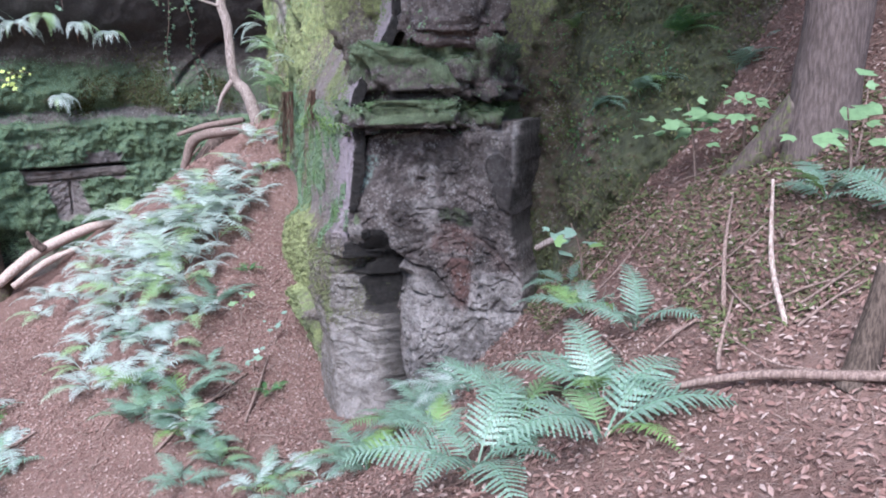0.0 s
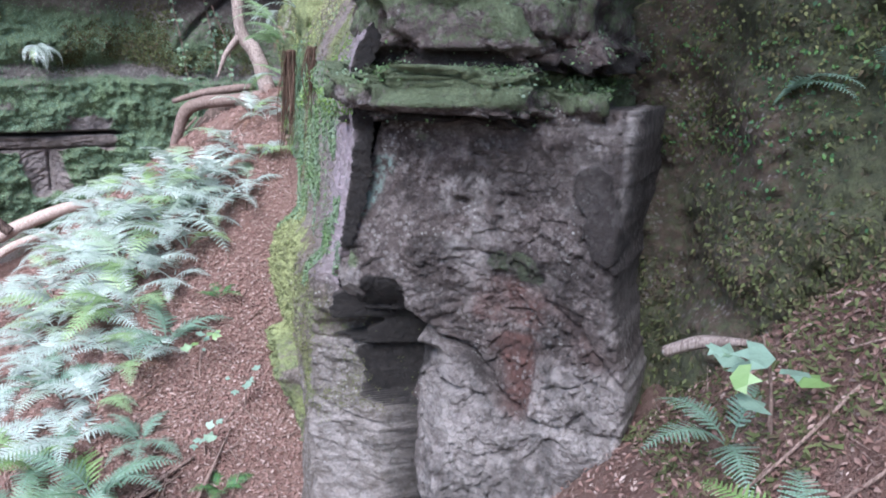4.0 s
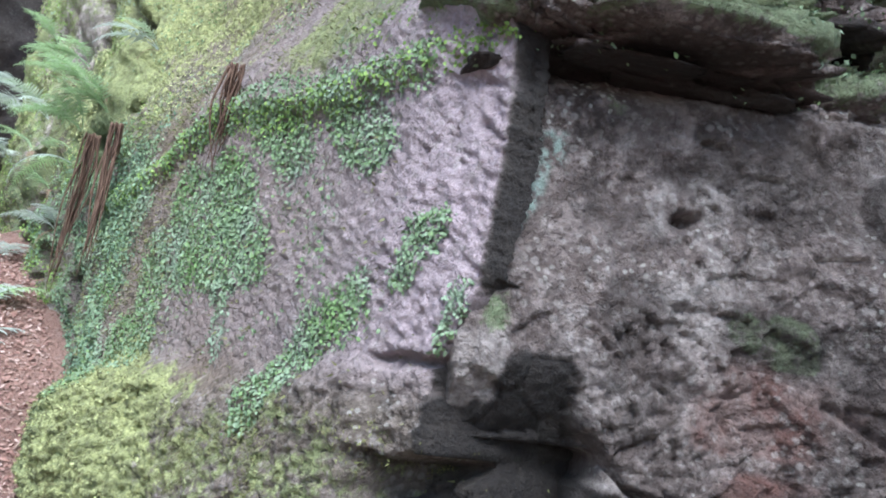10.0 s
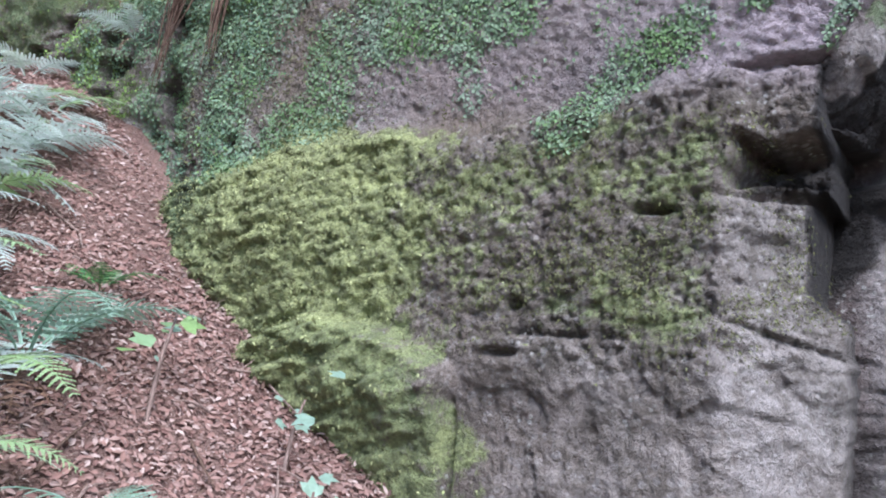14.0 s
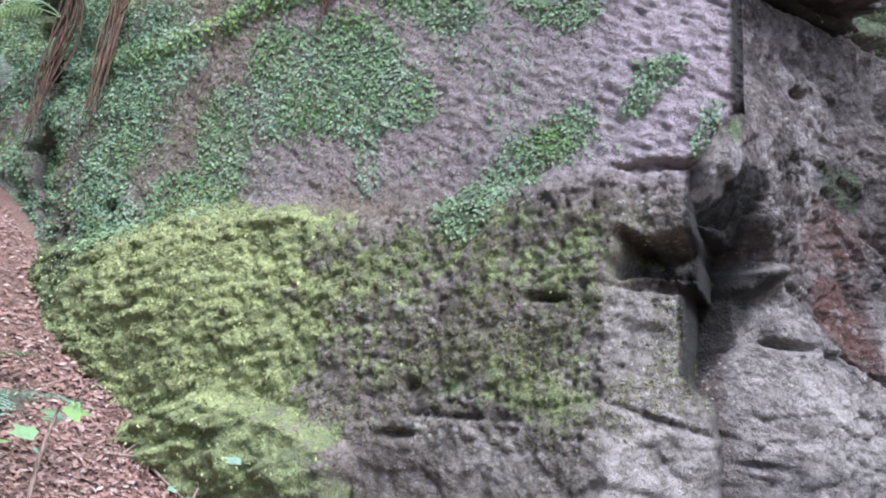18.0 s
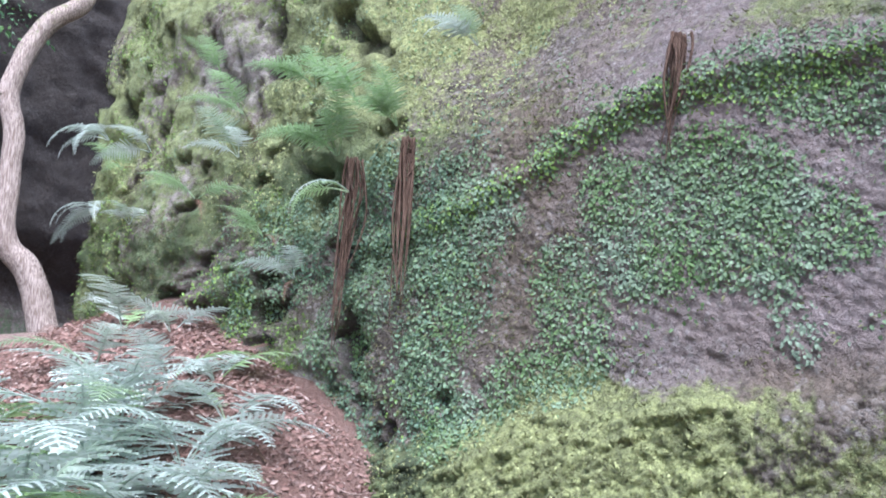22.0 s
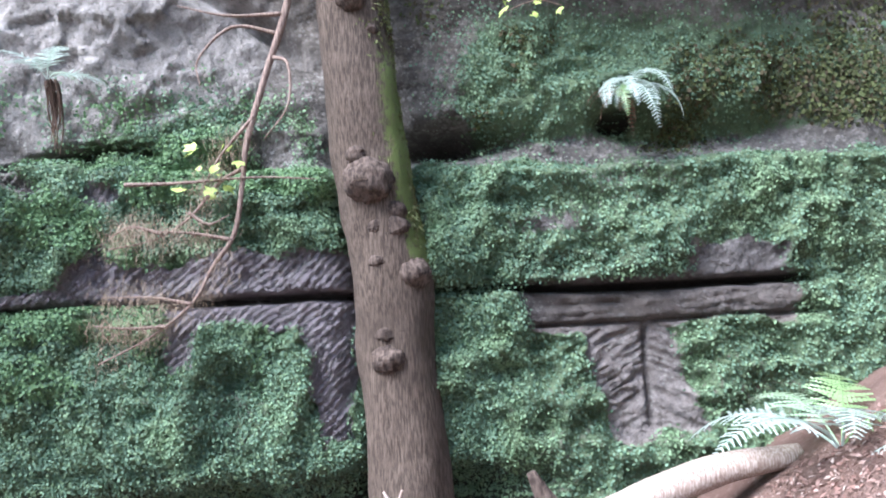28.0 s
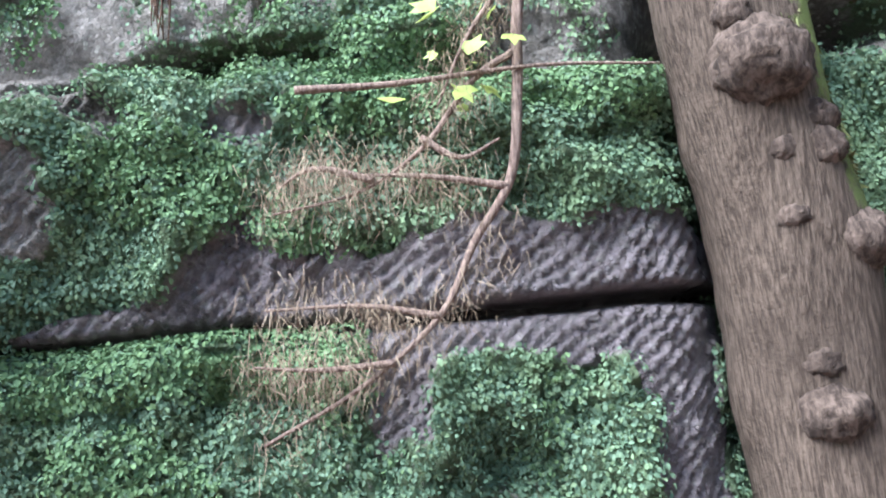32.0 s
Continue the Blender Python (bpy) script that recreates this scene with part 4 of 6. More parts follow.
def cliff_leafy(s, z):
    """Where the small green leaves hang on the cliff."""
    s, z = s + 0.09 * rough(s * 6, z * 6, 0, 235, 4), z + 0.07 * rough(s * 6, z * 6, 0, 236, 4) * soft(np.abs(z - 1.31), 0.0, 0.12)
    m = soft(z, 2.05, 1.95) * soft(z, -0.3, 0.2) * (0.95 + 0.35 * rough(s * 1.6, z * 1.6, 0, 231))
    # the pick-marked bed over the crack, and the bare rock below it
    top = np.interp(s, [-2.8, -2.45, -2.22, -2.1, -1.9, -1.6, -0.9], [1.34, 1.41, 1.66, 1.55, 1.49, 1.55, 1.51])
    bare = soft(z, 1.29, 1.31) * soft(z, top + 0.02, top - 0.02) * soft(s, -2.85, -2.75) * soft(s, -0.7, -0.85)
    foot = np.interp(s, [-1.95, -1.85, -1.76, -1.72, -1.5, -1.2, -1.15, -0.97, -0.93], [1.1, 0.92, 0.95, 1.16, 1.17, 1.14, 0.55, 0.55, 1.15])
    bare = bare + soft(z, foot - 0.02, foot + 0.03) * soft(z, 1.33, 1.29) * soft(s, -1.95, -1.88) * soft(s, -0.8, -0.9)
    # the shelf and the grooved stem under it
    bare = bare + soft(z, 1.05, 1.08) * soft(z, 1.33, 1.30) * soft(s, -0.08, -0.02) * soft(s, 1.45, 1.38)
    near_side, far_side = 0.24 + 0.26 * (1.06 - z), 0.68 + 0.28 * (1.06 - z)
    bare = bare + soft(s, near_side - 0.03, near_side + 0.03) * soft(s, far_side + 0.03, far_side - 0.03) * soft(z, 0.46, 0.52) * soft(z, 1.1, 1.06)
    bare = bare + soft(z, 1.28, 1.31) * soft(z, 1.5, 1.46) * soft(s, 0.8, 0.98) * soft(s, 1.38, 1.28)
    # pale scars
    bare = bare + soft(near_line(s, z, [(-2.8, 1.78), (-2.76, 1.64)]), 0.11, 0.07) + soft(near_line(s, z, [(-2.25, 1.91), (-2.15, 1.88)]), 0.05, 0.03) + 0.8 * soft(near_line(s, z, [(-2.62, 2.0), (-2.5, 1.88)]), 0.06, 0.03) + 0.8 * hump(s, z, -3.45, 1.0, 0.16, 0.12) + 0.5 * hump(s, z, 0.1, 1.62, 0.2, 0.06)
    m = m * np.clip(1 - 1.4 * bare, 0, 1)
    upper = 0.9 * soft(z, 2.0, 2.1) * soft(z, 3.2, 2.4) * soft(s, -0.7, 0.0) * soft(s, 3.8, 2.6)
    return m + upper * soft(rough(s * 1.5, z * 1.5, 0, 233), -0.3, 0.4) + 0.85 * soft(z, 2.65, 2.2) * soft(z, 1.95, 2.05) * soft(s, -0.9, -1.3) * soft(rough(s * 3, z * 3, 0, 237, 3), -0.5, 0.1)


cliff_marks = {
    "moss": lambda s, z: 0.85 * np.clip(cliff_leafy(s, z), 0, 1) + 0.62 * soft(z, 2.1, 2.2) * soft(z, 3.4, 2.5) * soft(s, -0.6, 0.2),
    "cut": lambda s, z: 0.9 * soft(z, 1.95, 1.9) * soft(z, 0.4, 0.5) * np.clip(1 - cliff_leafy(s, z), 0, 1) * (1 - 0.7 * soft(s, -0.4, 0.0)) * (1 - soft(near_line(s, z, [(-2.8, 1.78), (-2.76, 1.64)]), 0.16, 0.1)),
    "red": lambda s, z: 0.6 * soft(s, -0.1, 0.2) * soft(z, 1.3, 1.2) + 0.3 * soft(z, 2.2, 3),
    # hollows, ledge gap and foot darkened in colour as shade; upper cliff darkened too
    "stain_shade": lambda s, z: 0.4 * soft(s, -0.2, 0.0) * soft(s, 1.6, 1.4) * soft(z, 1.05, 1.1) * soft(z, 1.5, 1.45) + 0.95 * soft(hump(s, z, 0.60, 2.24, 0.14, 0.06), 0.3, 0.6) + 0.55 * soft(z, 3.1, 3.6) * soft(s, -0.6, -1.0) + 0.82 * soft(z, 2.6, 3.2) * soft(s, -0.9, -0.3) + 0.8 * hump(s, z, -0.4, 2.13, 0.36, 0.07) + 0.9 * np.exp(-((z - 2.10 - 0.05 * np.sin(s * 5)) / 0.03) ** 2) * soft(np.abs(s + 2.35), 0.5, 0.25) + 0.9 * soft(z, 0.48, 0.3) * soft(s, 0.2, -0.4) + 0.8 * soft(np.abs(z - 1.305 + 0.03 * soft(s, -0.2, 0.3)), 0.025, 0.012) * soft(s, 1.6, 1.4),
    "pale": lambda s, z: 0.9 * soft(near_line(s, z, [(-2.8, 1.78), (-2.76, 1.64)]), 0.18, 0.12) * 1.3 + 0.8 * soft(near_line(s, z, [(-2.25, 1.91), (-2.15, 1.88)]), 0.07, 0.04) + 0.45 * soft(s, 0.1, 0.25) * soft(s, 1.0, 0.85) * soft(z, 1.1, 1.05) * soft(z, 0.4, 0.5) + 1.0 * soft(hump(s, z, -2.2, 2.75, 0.95, 0.65) + 0.15 * rough(s * 3, z * 3, 0, 245, 3), 0.3, 0.6) + 0.5 * hump(s, z, -2.6, 3.4, 0.7, 0.4),
}
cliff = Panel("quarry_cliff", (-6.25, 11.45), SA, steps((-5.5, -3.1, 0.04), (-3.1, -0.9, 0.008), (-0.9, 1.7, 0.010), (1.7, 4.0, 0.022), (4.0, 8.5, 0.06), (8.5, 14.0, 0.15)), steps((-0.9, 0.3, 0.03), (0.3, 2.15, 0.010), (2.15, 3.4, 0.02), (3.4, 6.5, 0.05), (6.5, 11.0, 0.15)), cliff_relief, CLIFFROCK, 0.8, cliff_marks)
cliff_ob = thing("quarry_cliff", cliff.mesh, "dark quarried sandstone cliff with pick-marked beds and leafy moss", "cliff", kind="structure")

# ---- the steep mossy bank beside the front face ----
bank_marks = {"moss": lambda u, z: 0.6 + 0.5 * rough(u * 1.5, z * 1.5, 0, 251), "cut": lambda u, z: 0 * u, "red": lambda u, z: 0.4 + 0 * u, "pale": lambda u, z: 0 * u}


def bank_relief(u, z):
    d = -0.42 * (z - 1.7) - 0.5 * soft(u, 0.85, 0.4) + 0.42 * hump(u, 0, 1.55, 0, 0.7, 1)
    return d + 0.16 * rough(u * 1.8, z * 1.8, 0, 253, 3) + 0.12 * rough(u * 6, z * 6, 0, 255, 4, 0.6) + 0.05 * rough(u * 20, z * 20, 0, 257, 3)


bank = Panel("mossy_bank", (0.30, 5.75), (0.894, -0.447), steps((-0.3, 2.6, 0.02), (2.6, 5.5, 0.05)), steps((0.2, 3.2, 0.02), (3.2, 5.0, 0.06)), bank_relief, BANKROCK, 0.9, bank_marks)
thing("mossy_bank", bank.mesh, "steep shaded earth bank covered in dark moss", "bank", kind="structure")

# ---- plants ----
rng = np.random.default_rng(7)


def frond_mesh(name, seed, mat, pairs=24, rise=62, fall=-28, lobes=10, broad=0.27):
    """One fern frond of unit length along +y: a bowed midrib with paired leaflets cut into lobes."""
    r = np.random.default_rng(seed)
    n = 40
    ang = np.radians(np.linspace(rise, fall, n) + r.normal(0, 2, n).cumsum() * 0.15)
    side = r.normal(0, 0.05)
    step = 1.0 / n
    c = np.cumsum(np.stack([side * np.linspace(0, 1, n), np.cos(ang), np.sin(ang)], 1) * step, 0)
    verts, faces = [], []

    def strip(a, b, wa, wb, across):
        i = len(verts)
        verts.extend([a - across * wa, a + across * wa, b + across * wb, b - across * wb])
        faces.append((i, i + 1, i + 2, i + 3))
    x = np.array([1.0, 0, 0])
    for k in range(0, n - 2, 2):
        w = 0.007 * (1 - k / n) + 0.0015
        tan = c[k + 2] - c[k]
        nor = np.cross(x, tan)
        nor /= np.linalg.norm(nor)
        strip(c[k], c[k + 2], w, w, x)
        strip(c[k], c[k + 2], w, w, nor)
    for q in range(pairs):
        t = 0.2 + 0.79 * (q / (pairs - 1)) ** 0.95
        f = t * (n - 1)
        k = min(int(f), n - 2)
        base = c[k] + (c[k + 1] - c[k]) * (f - k)
        tan = (c[k + 1] - c[k]) / step
        nor = np.cross(x, tan)
        s = (t - 0.2) / 0.8
        ln = broad * (1.06 - s) ** 0.8 * min(1, 0.6 + 2.4 * s) * r.uniform(0.88, 1.08)
        for sgn in (-1, 1):
            d = sgn * x * 0.93 + tan * (0.30 + 0.25 * s) + nor * r.normal(0.02, 0.09)
            d /= np.linalg.norm(d)
            acr = np.cross(nor, d)
            acr /= np.linalg.norm(acr)
            droop = r.uniform(0.05, 0.28)
            m = max(4, int(lobes * (1 - 0.45 * s)))
            for g in range(m):
                a = g / m
                mid = base + d * ln * (a + 0.5 / m) - nor * droop * ln * a * a
                top = base + d * ln * (a + 1.0 / m) - nor * droop * ln * (a + 1 / m) ** 2
                low = base + d * ln * a - nor * droop * ln * a * a
                w = 0.56 * 0.79 / pairs * (1.04 - a) ** 0.75 * min(1.0, 4.5 * ln) + 0.0025
                for e in (-1, 1):
                    i = len(verts)
                    tip = mid + acr * e * w + d * ln * 0.42 / m - nor * w * 0.18
                    verts.extend([low, low * 0.35 + mid * 0.65 + acr * e * w * 0.75 - d * ln * 0.12 / m, tip, top])
                    faces.append((i, i + 1, i + 2, i + 3) if e > 0 else (i, i + 3, i + 2, i + 1))
    return mesh_of(name, np.array(verts), faces, mat, False)


FRONDS = {
    "green": [frond_mesh("frond", 11 + i, FERN, 21, 55 + 8 * i, -35 + 6 * i, 9, 0.24) for i in range(3)],
    "pale": [frond_mesh("frond", 21 + i, FERNSHEEN, 21, 50 + 9 * i, -42 + 8 * i, 9, 0.25) for i in range(3)],
    "deep": [frond_mesh("frond", 31 + i, FERNDARK, 16, 60 + 6 * i, -20 - 8 * i, 7, 0.26) for i in range(2)],
    "dead": [frond_mesh("withered_frond", 41 + i, FERNBROWN, 12, 5, -80, 4, 0.13) for i in range(2)],
    "bright": [frond_mesh("frond", 61 + i, FERNBRIGHT, 21, 58, -30 + 14 * i, 9, 0.25) for i in range(2)],
    "hang": [frond_mesh("frond", 51 + i, FERNSHEEN, 22, 25, -88, 8, 0.17) for i in range(2)],
}


WALKED = [(-1.0, 3.85), (-2.6, 4.8), (-3.15, 5.65), (-4.35, 7.95), (-5.2, 7.5), (-6.4, 8.8)]


def fern(x, y, size, count, kind, seed, z=None, dead=0, lean=None, group="ferns on the slope", label=None):
    r = np.random.default_rng(seed)
    z = float(ground_z(x, y)) - 0.02 if z is None else z
    names = {"green": "spreading green fern growing from leaf litter", "pale": "pale glossy fern arching over the slope", "deep": "small deep green fern", "hang": "hanging pale fern on the rock"}
    base = thing("fern", None, label or names[kind], "fern", group)
    base.location = (x, y, z)
    a0 = r.uniform(0, 6.28)
    for i in range(count):
        turn = a0 + 6.283 * i / count + r.normal(0, 0.25) if lean is None else lean + r.normal(0, 0.75)
        ob = part("frond", FRONDS[kind][int(r.integers(len(FRONDS[kind])))], base)
        s = 1.12 * size * r.uniform(0.72, 1.12)
        ob.scale = (s, s, s)
        ob.rotation_euler = (r.normal(0, 0.12), r.normal(0, 0.15), turn)
    for i in range(dead):
        ob = part("withered_frond", FRONDS["dead"][i % 2], base, "brown withered frond")
        s = size * r.uniform(0.5, 0.8)
        ob.scale = (s, s, s)
        ob.rotation_euler = (r.normal(0, 0.2), 0, r.uniform(0, 6.28))
    return base


for i, (x, y, s, n, k, dead) in enumerate((
        (0.10, 2.72, 0.56, 7, "green", 2), (0.55, 2.5, 0.54, 6, "green", 2), (0.86, 3.3, 0.45, 5, "green", 0),
        (-0.30, 5.02, 0.58, 6, "green", 0), (-0.72, 5.0, 0.5, 6, "green", 0), (0.78, 4.62, 0.42, 5, "green", 0),
        (-2.46, 8.75, 0.5, 7, "pale", 0), (-2.79, 8.4, 0.66, 9, "pale", 6), (-3.08, 8.2, 0.62, 8, "pale", 3), (-2.7, 7.88, 0.5, 6, "pale", 8),
        (-4.06, 8.75, 0.5, 7, "pale", 0), (-3.5, 7.2, 0.55, 7, "green", 0), (-4.2, 6.95, 0.5, 7, "green", 0), (-2.85, 6.85, 0.4, 6, "green", 0),
        (-2.44, 7.06, 0.42, 6, "green", 2), (-2.23, 6.08, 0.45, 6, "green", 0), (-4.57, 6.5, 0.5, 7, "green", 0), (-2.2, 5.75, 0.4, 6, "green", 0),
        (-1.83, 5.46, 0.36, 5, "green", 0), (-1.58, 6.31, 0.24, 6, "deep", 0), (-2.28, 7.2, 0.46, 6, "green", 3), (-2.02, 7.62, 0.2, 5, "deep", 0),
        (-2.08, 8.85, 0.34, 5, "pale", 2), (-3.3, 8.78, 0.5, 7, "pale", 4), (-3.6, 9.4, 0.5, 6, "pale", 0), (-4.15, 9.3, 0.45, 6, "pale", 0),
        (-5.0, 10.5, 0.4, 6, "green", 0), (-2.92, 9.1, 0.5, 6, "pale", 3), (-3.8, 9.95, 0.42, 6, "green", 0), (-4.9, 11.5, 0.5, 7, "pale", 0),
        (-4.3, 10.3, 0.4, 6, "green", 0), (-3.3, 6.55, 0.42, 6, "green", 0), (-5.0, 7.0, 0.5, 7, "green", 0), (1.7, 3.3, 0.4, 5, "green", 0), (1.85, 2.9, 0.45, 5, "green", 0),
        (-2.62, 7.55, 0.45, 6, "pale", 5), (-3.7, 8.1, 0.5, 7, "pale", 0), (-1.35, 5.15, 0.34, 5, "green", 0),
        (-2.6, 8.55, 0.55, 7, "pale", 3), (-3.0, 7.6, 0.5, 7, "pale", 2), (-3.4, 7.75, 0.5, 7, "green", 0), (-3.9, 7.6, 0.45, 6, "green", 0), (-3.35, 8.35, 0.55, 8, "pale", 3),
        (-2.15, 9.4, 0.34, 5, "pale", 0), (-3.1, 9.5, 0.45, 6, "pale", 0), (-3.75, 8.75, 0.5, 7, "pale", 2), (-2.6, 6.45, 0.4, 6, "green", 0), (-3.0, 6.2, 0.42, 6, "green", 0),
        (-1.1, 4.75, 0.34, 5, "green", 0), (-0.55, 4.62, 0.5, 7, "green", 0), (-0.15, 4.75, 0.46, 6, "green", 0), (-0.95, 5.05, 0.42, 6, "pale", 0),
        (-2.0, 5.2, 0.4, 6, "green", 0), (-2.5, 5.95, 0.42, 6, "green", 0), (-3.9, 6.2, 0.5, 7, "green", 0), (-4.9, 6.1, 0.5, 7, "green", 0), (-3.2, 7.25, 0.5, 7, "pale", 0),
        (-3.75, 7.15, 0.48, 7, "green", 0), (-4.1, 7.6, 0.42, 6, "pale", 0), (-2.7, 7.2, 0.42, 6, "pale", 0), (-3.5, 9.0, 0.5, 7, "pale", 2), (-4.0, 8.2, 0.45, 6, "pale", 0),
        (-2.9, 8.75, 0.6, 8, "pale", 2), (-2.3, 8.45, 0.45, 6, "pale", 4), (-3.15, 7.95, 0.5, 7, "pale", 2), (-5.3, 9.6, 0.4, 6, "green", 0), (-5.5, 10.2, 0.4, 6, "green", 0), (-3.6, 6.7, 0.45, 7, "green", 0), (-4.5, 9.0, 0.45, 6, "green", 0), (-4.6, 9.7, 0.4, 6, "pale", 0), (-2.45, 8.1, 0.5, 6, "pale", 6))):
    if near_line(np.array(x), np.array(y), WALKED) < 0.4 or (y > 9.25 and -3.95 < x < -2.5):
        continue
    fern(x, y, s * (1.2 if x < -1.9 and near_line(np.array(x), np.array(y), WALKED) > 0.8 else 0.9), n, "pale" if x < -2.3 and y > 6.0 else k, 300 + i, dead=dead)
for i, (x, y, s, k, dead) in enumerate((
        (-4.4, 9.8, 0.5, "pale", 0), (-3.7, 9.2, 0.55, "pale", 2), (-3.05, 8.9, 0.55, "pale", 3), (-2.55, 8.75, 0.5, "pale", 3), (-4.6, 8.0, 0.5, "pale", 0), (-4.0, 7.85, 0.55, "pale", 0),
        (-3.35, 7.5, 0.55, "pale", 3), (-2.75, 7.6, 0.5, "pale", 5), (-3.95, 6.6, 0.5, "pale", 0), (-3.45, 6.5, 0.5, "green", 0), (-2.95, 6.45, 0.45, "pale", 0), (-3.45, 5.8, 0.5, "pale", 0),
        (-2.95, 5.7, 0.45, "green", 0), (-4.3, 7.2, 0.5, "pale", 0), (-3.0, 8.15, 0.6, "pale", 4), (-3.45, 8.0, 0.55, "pale", 2), (-2.6, 8.3, 0.5, "pale", 5),
        (-0.65, 5.0, 0.55, "green", 0), (-0.2, 5.25, 0.5, "green", 0), (0.05, 4.95, 0.5, "pale", 0), (-0.05, 3.85, 0.4, "green", 0), (0.3, 3.0, 0.5, "green", 2), (0.62, 2.85, 0.5, "green", 2), (0.15, 4.6, 0.42, "green", 0), (0.75, 3.9, 0.42, "green", 0))):
    if near_line(np.array(x), np.array(y), WALKED) < 0.4 or (y > 9.25 and -3.95 < x < -2.5):
        continue
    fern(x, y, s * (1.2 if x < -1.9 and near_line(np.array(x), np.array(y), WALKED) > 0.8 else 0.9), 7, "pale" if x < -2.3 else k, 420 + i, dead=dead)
for i, (x, y, s) in enumerate(((-2.75, 6.3, 0.42), (-3.25, 6.5, 0.42), (-3.85, 5.9, 0.5), (-4.3, 5.9, 0.5), (-2.25, 5.95, 0.4), (-3.95, 5.15, 0.45), (-1.95, 5.6, 0.34), (-4.7, 5.4, 0.5), (-2.15, 6.5, 0.36), (-2.55, 6.75, 0.42), (-1.75, 5.35, 0.36), (-2.1, 5.8, 0.38), (-2.65, 5.95, 0.4), (-1.42, 5.02, 0.34), (-3.0, 6.95, 0.45), (-3.5, 6.9, 0.45), (-4.4, 6.5, 0.5))):
    fern(x, y, s, 7, "pale" if i % 2 else "green", 480 + i)
for i, (x, y) in enumerate(((-2.25, 8.95), (-2.35, 9.55), (-2.3, 8.3), (-2.5, 9.25), (-2.1, 8.6), (-2.45, 7.8))):
    fern(x, y, 0.45, 4, "pale", 470 + i, dead=9, label="old fern with a skirt of withered brown fronds")


# ---- dead leaves ----
def on_floor(x, y):
    """Keeps leaves off the places that the rocks stand on."""
    left = (x + 0.69) * 0.9473 + (y - 5.64) * 0.3204
    inside = (left > -0.02) & (y > 5.5) & ((x - 0.55) * 0.16 + (y - 5.45) * 0.97 > -0.1)
    behind = (x + 6.25) * 0.6 - (y - 11.45) * 0.8 < 0.1
    return ~(inside | behind | ((y > 5.35) & (x > 0.4)))


def litter(name, count, xr, yr, size, label, mat=None, shape=(LEAF_V, LEAF_F), wide=0.65, tilt=0.42):
    x, y = rng.uniform(*xr, count), rng.uniform(*yr, count)
    thin = rough(x * 1.1, y * 1.1, 0, 77, 3) > rng.uniform(-1.0, 0.1, count)
    keep = on_floor(x, y) & thin
    x, y = x[keep], y[keep]
    e = 0.04
    gx, gy = (ground_z(x + e, y) - ground_z(x - e, y)) / (2 * e), (ground_z(x, y + e) - ground_z(x, y - e)) / (2 * e)
    n = np.stack([-gx, -gy, np.ones_like(gx)], 1)
    n /= np.linalg.norm(n, axis=1, keepdims=True)
    p = np.stack([x, y, ground_z(x, y)], 1) + n * rng.uniform(0.0, 0.02, len(x))[:, None]
    turn = rng.uniform(0, 6.28, len(x))
    way = np.stack([np.cos(turn), np.sin(turn), 0 * turn], 1)
    me = leaves(name, p, n, way * 3, size, mat or DEADLEAF, rng, tilt, shape, wide)
    thing(name, me, label, "leaf litter", kind="stuff")


litter("dead_leaves", 110000, (-8.5, 2.6), (0.4, 11.5), 0.023, "scattered brown and pinkish dead leaves on the slope")
litter("dead_leaves", 26000, (-1.2, 2.4), (0.8, 5.4), 0.027, "pinkish-brown dead beech leaves on the bank")
litter("dead_leaves", 60000, (-5.0, -1.0), (4.4, 9.5), 0.024, "pinkish-brown dead leaves in the hollow")
litter("dead_leaves", 26000, (-5.8, -2.3), (8.4, 11.6), 0.027, "brown dead leaves on the mound below the cliff")
litter("dead_leaves", 30000, (-3.2, -1.2), (5.8, 9.6), 0.022, "small brown leaf scraps beside the outcrop")
litter("twig_scraps", 14000, (-4.5, 2.4), (1.0, 11.0), 0.10, "thin dry twig and stalk scraps in the litter", TWIG, (BLADE_V, BLADE_F), 0.16, 0.35)


# ---- growth on the rocks ----
def growth(name, panel, weight, count, size, mat, label, down=(0, 0, -1), lift=0.006, tilt=0.55, shape=(LEAF_V, LEAF_F), wide=1.0, category="moss"):
    p, n = panel.spread(weight, count, rng, lift)
    thing(name, leaves(name, p, n, down, size, mat, rng, tilt, shape, wide), label, category, kind="stuff")


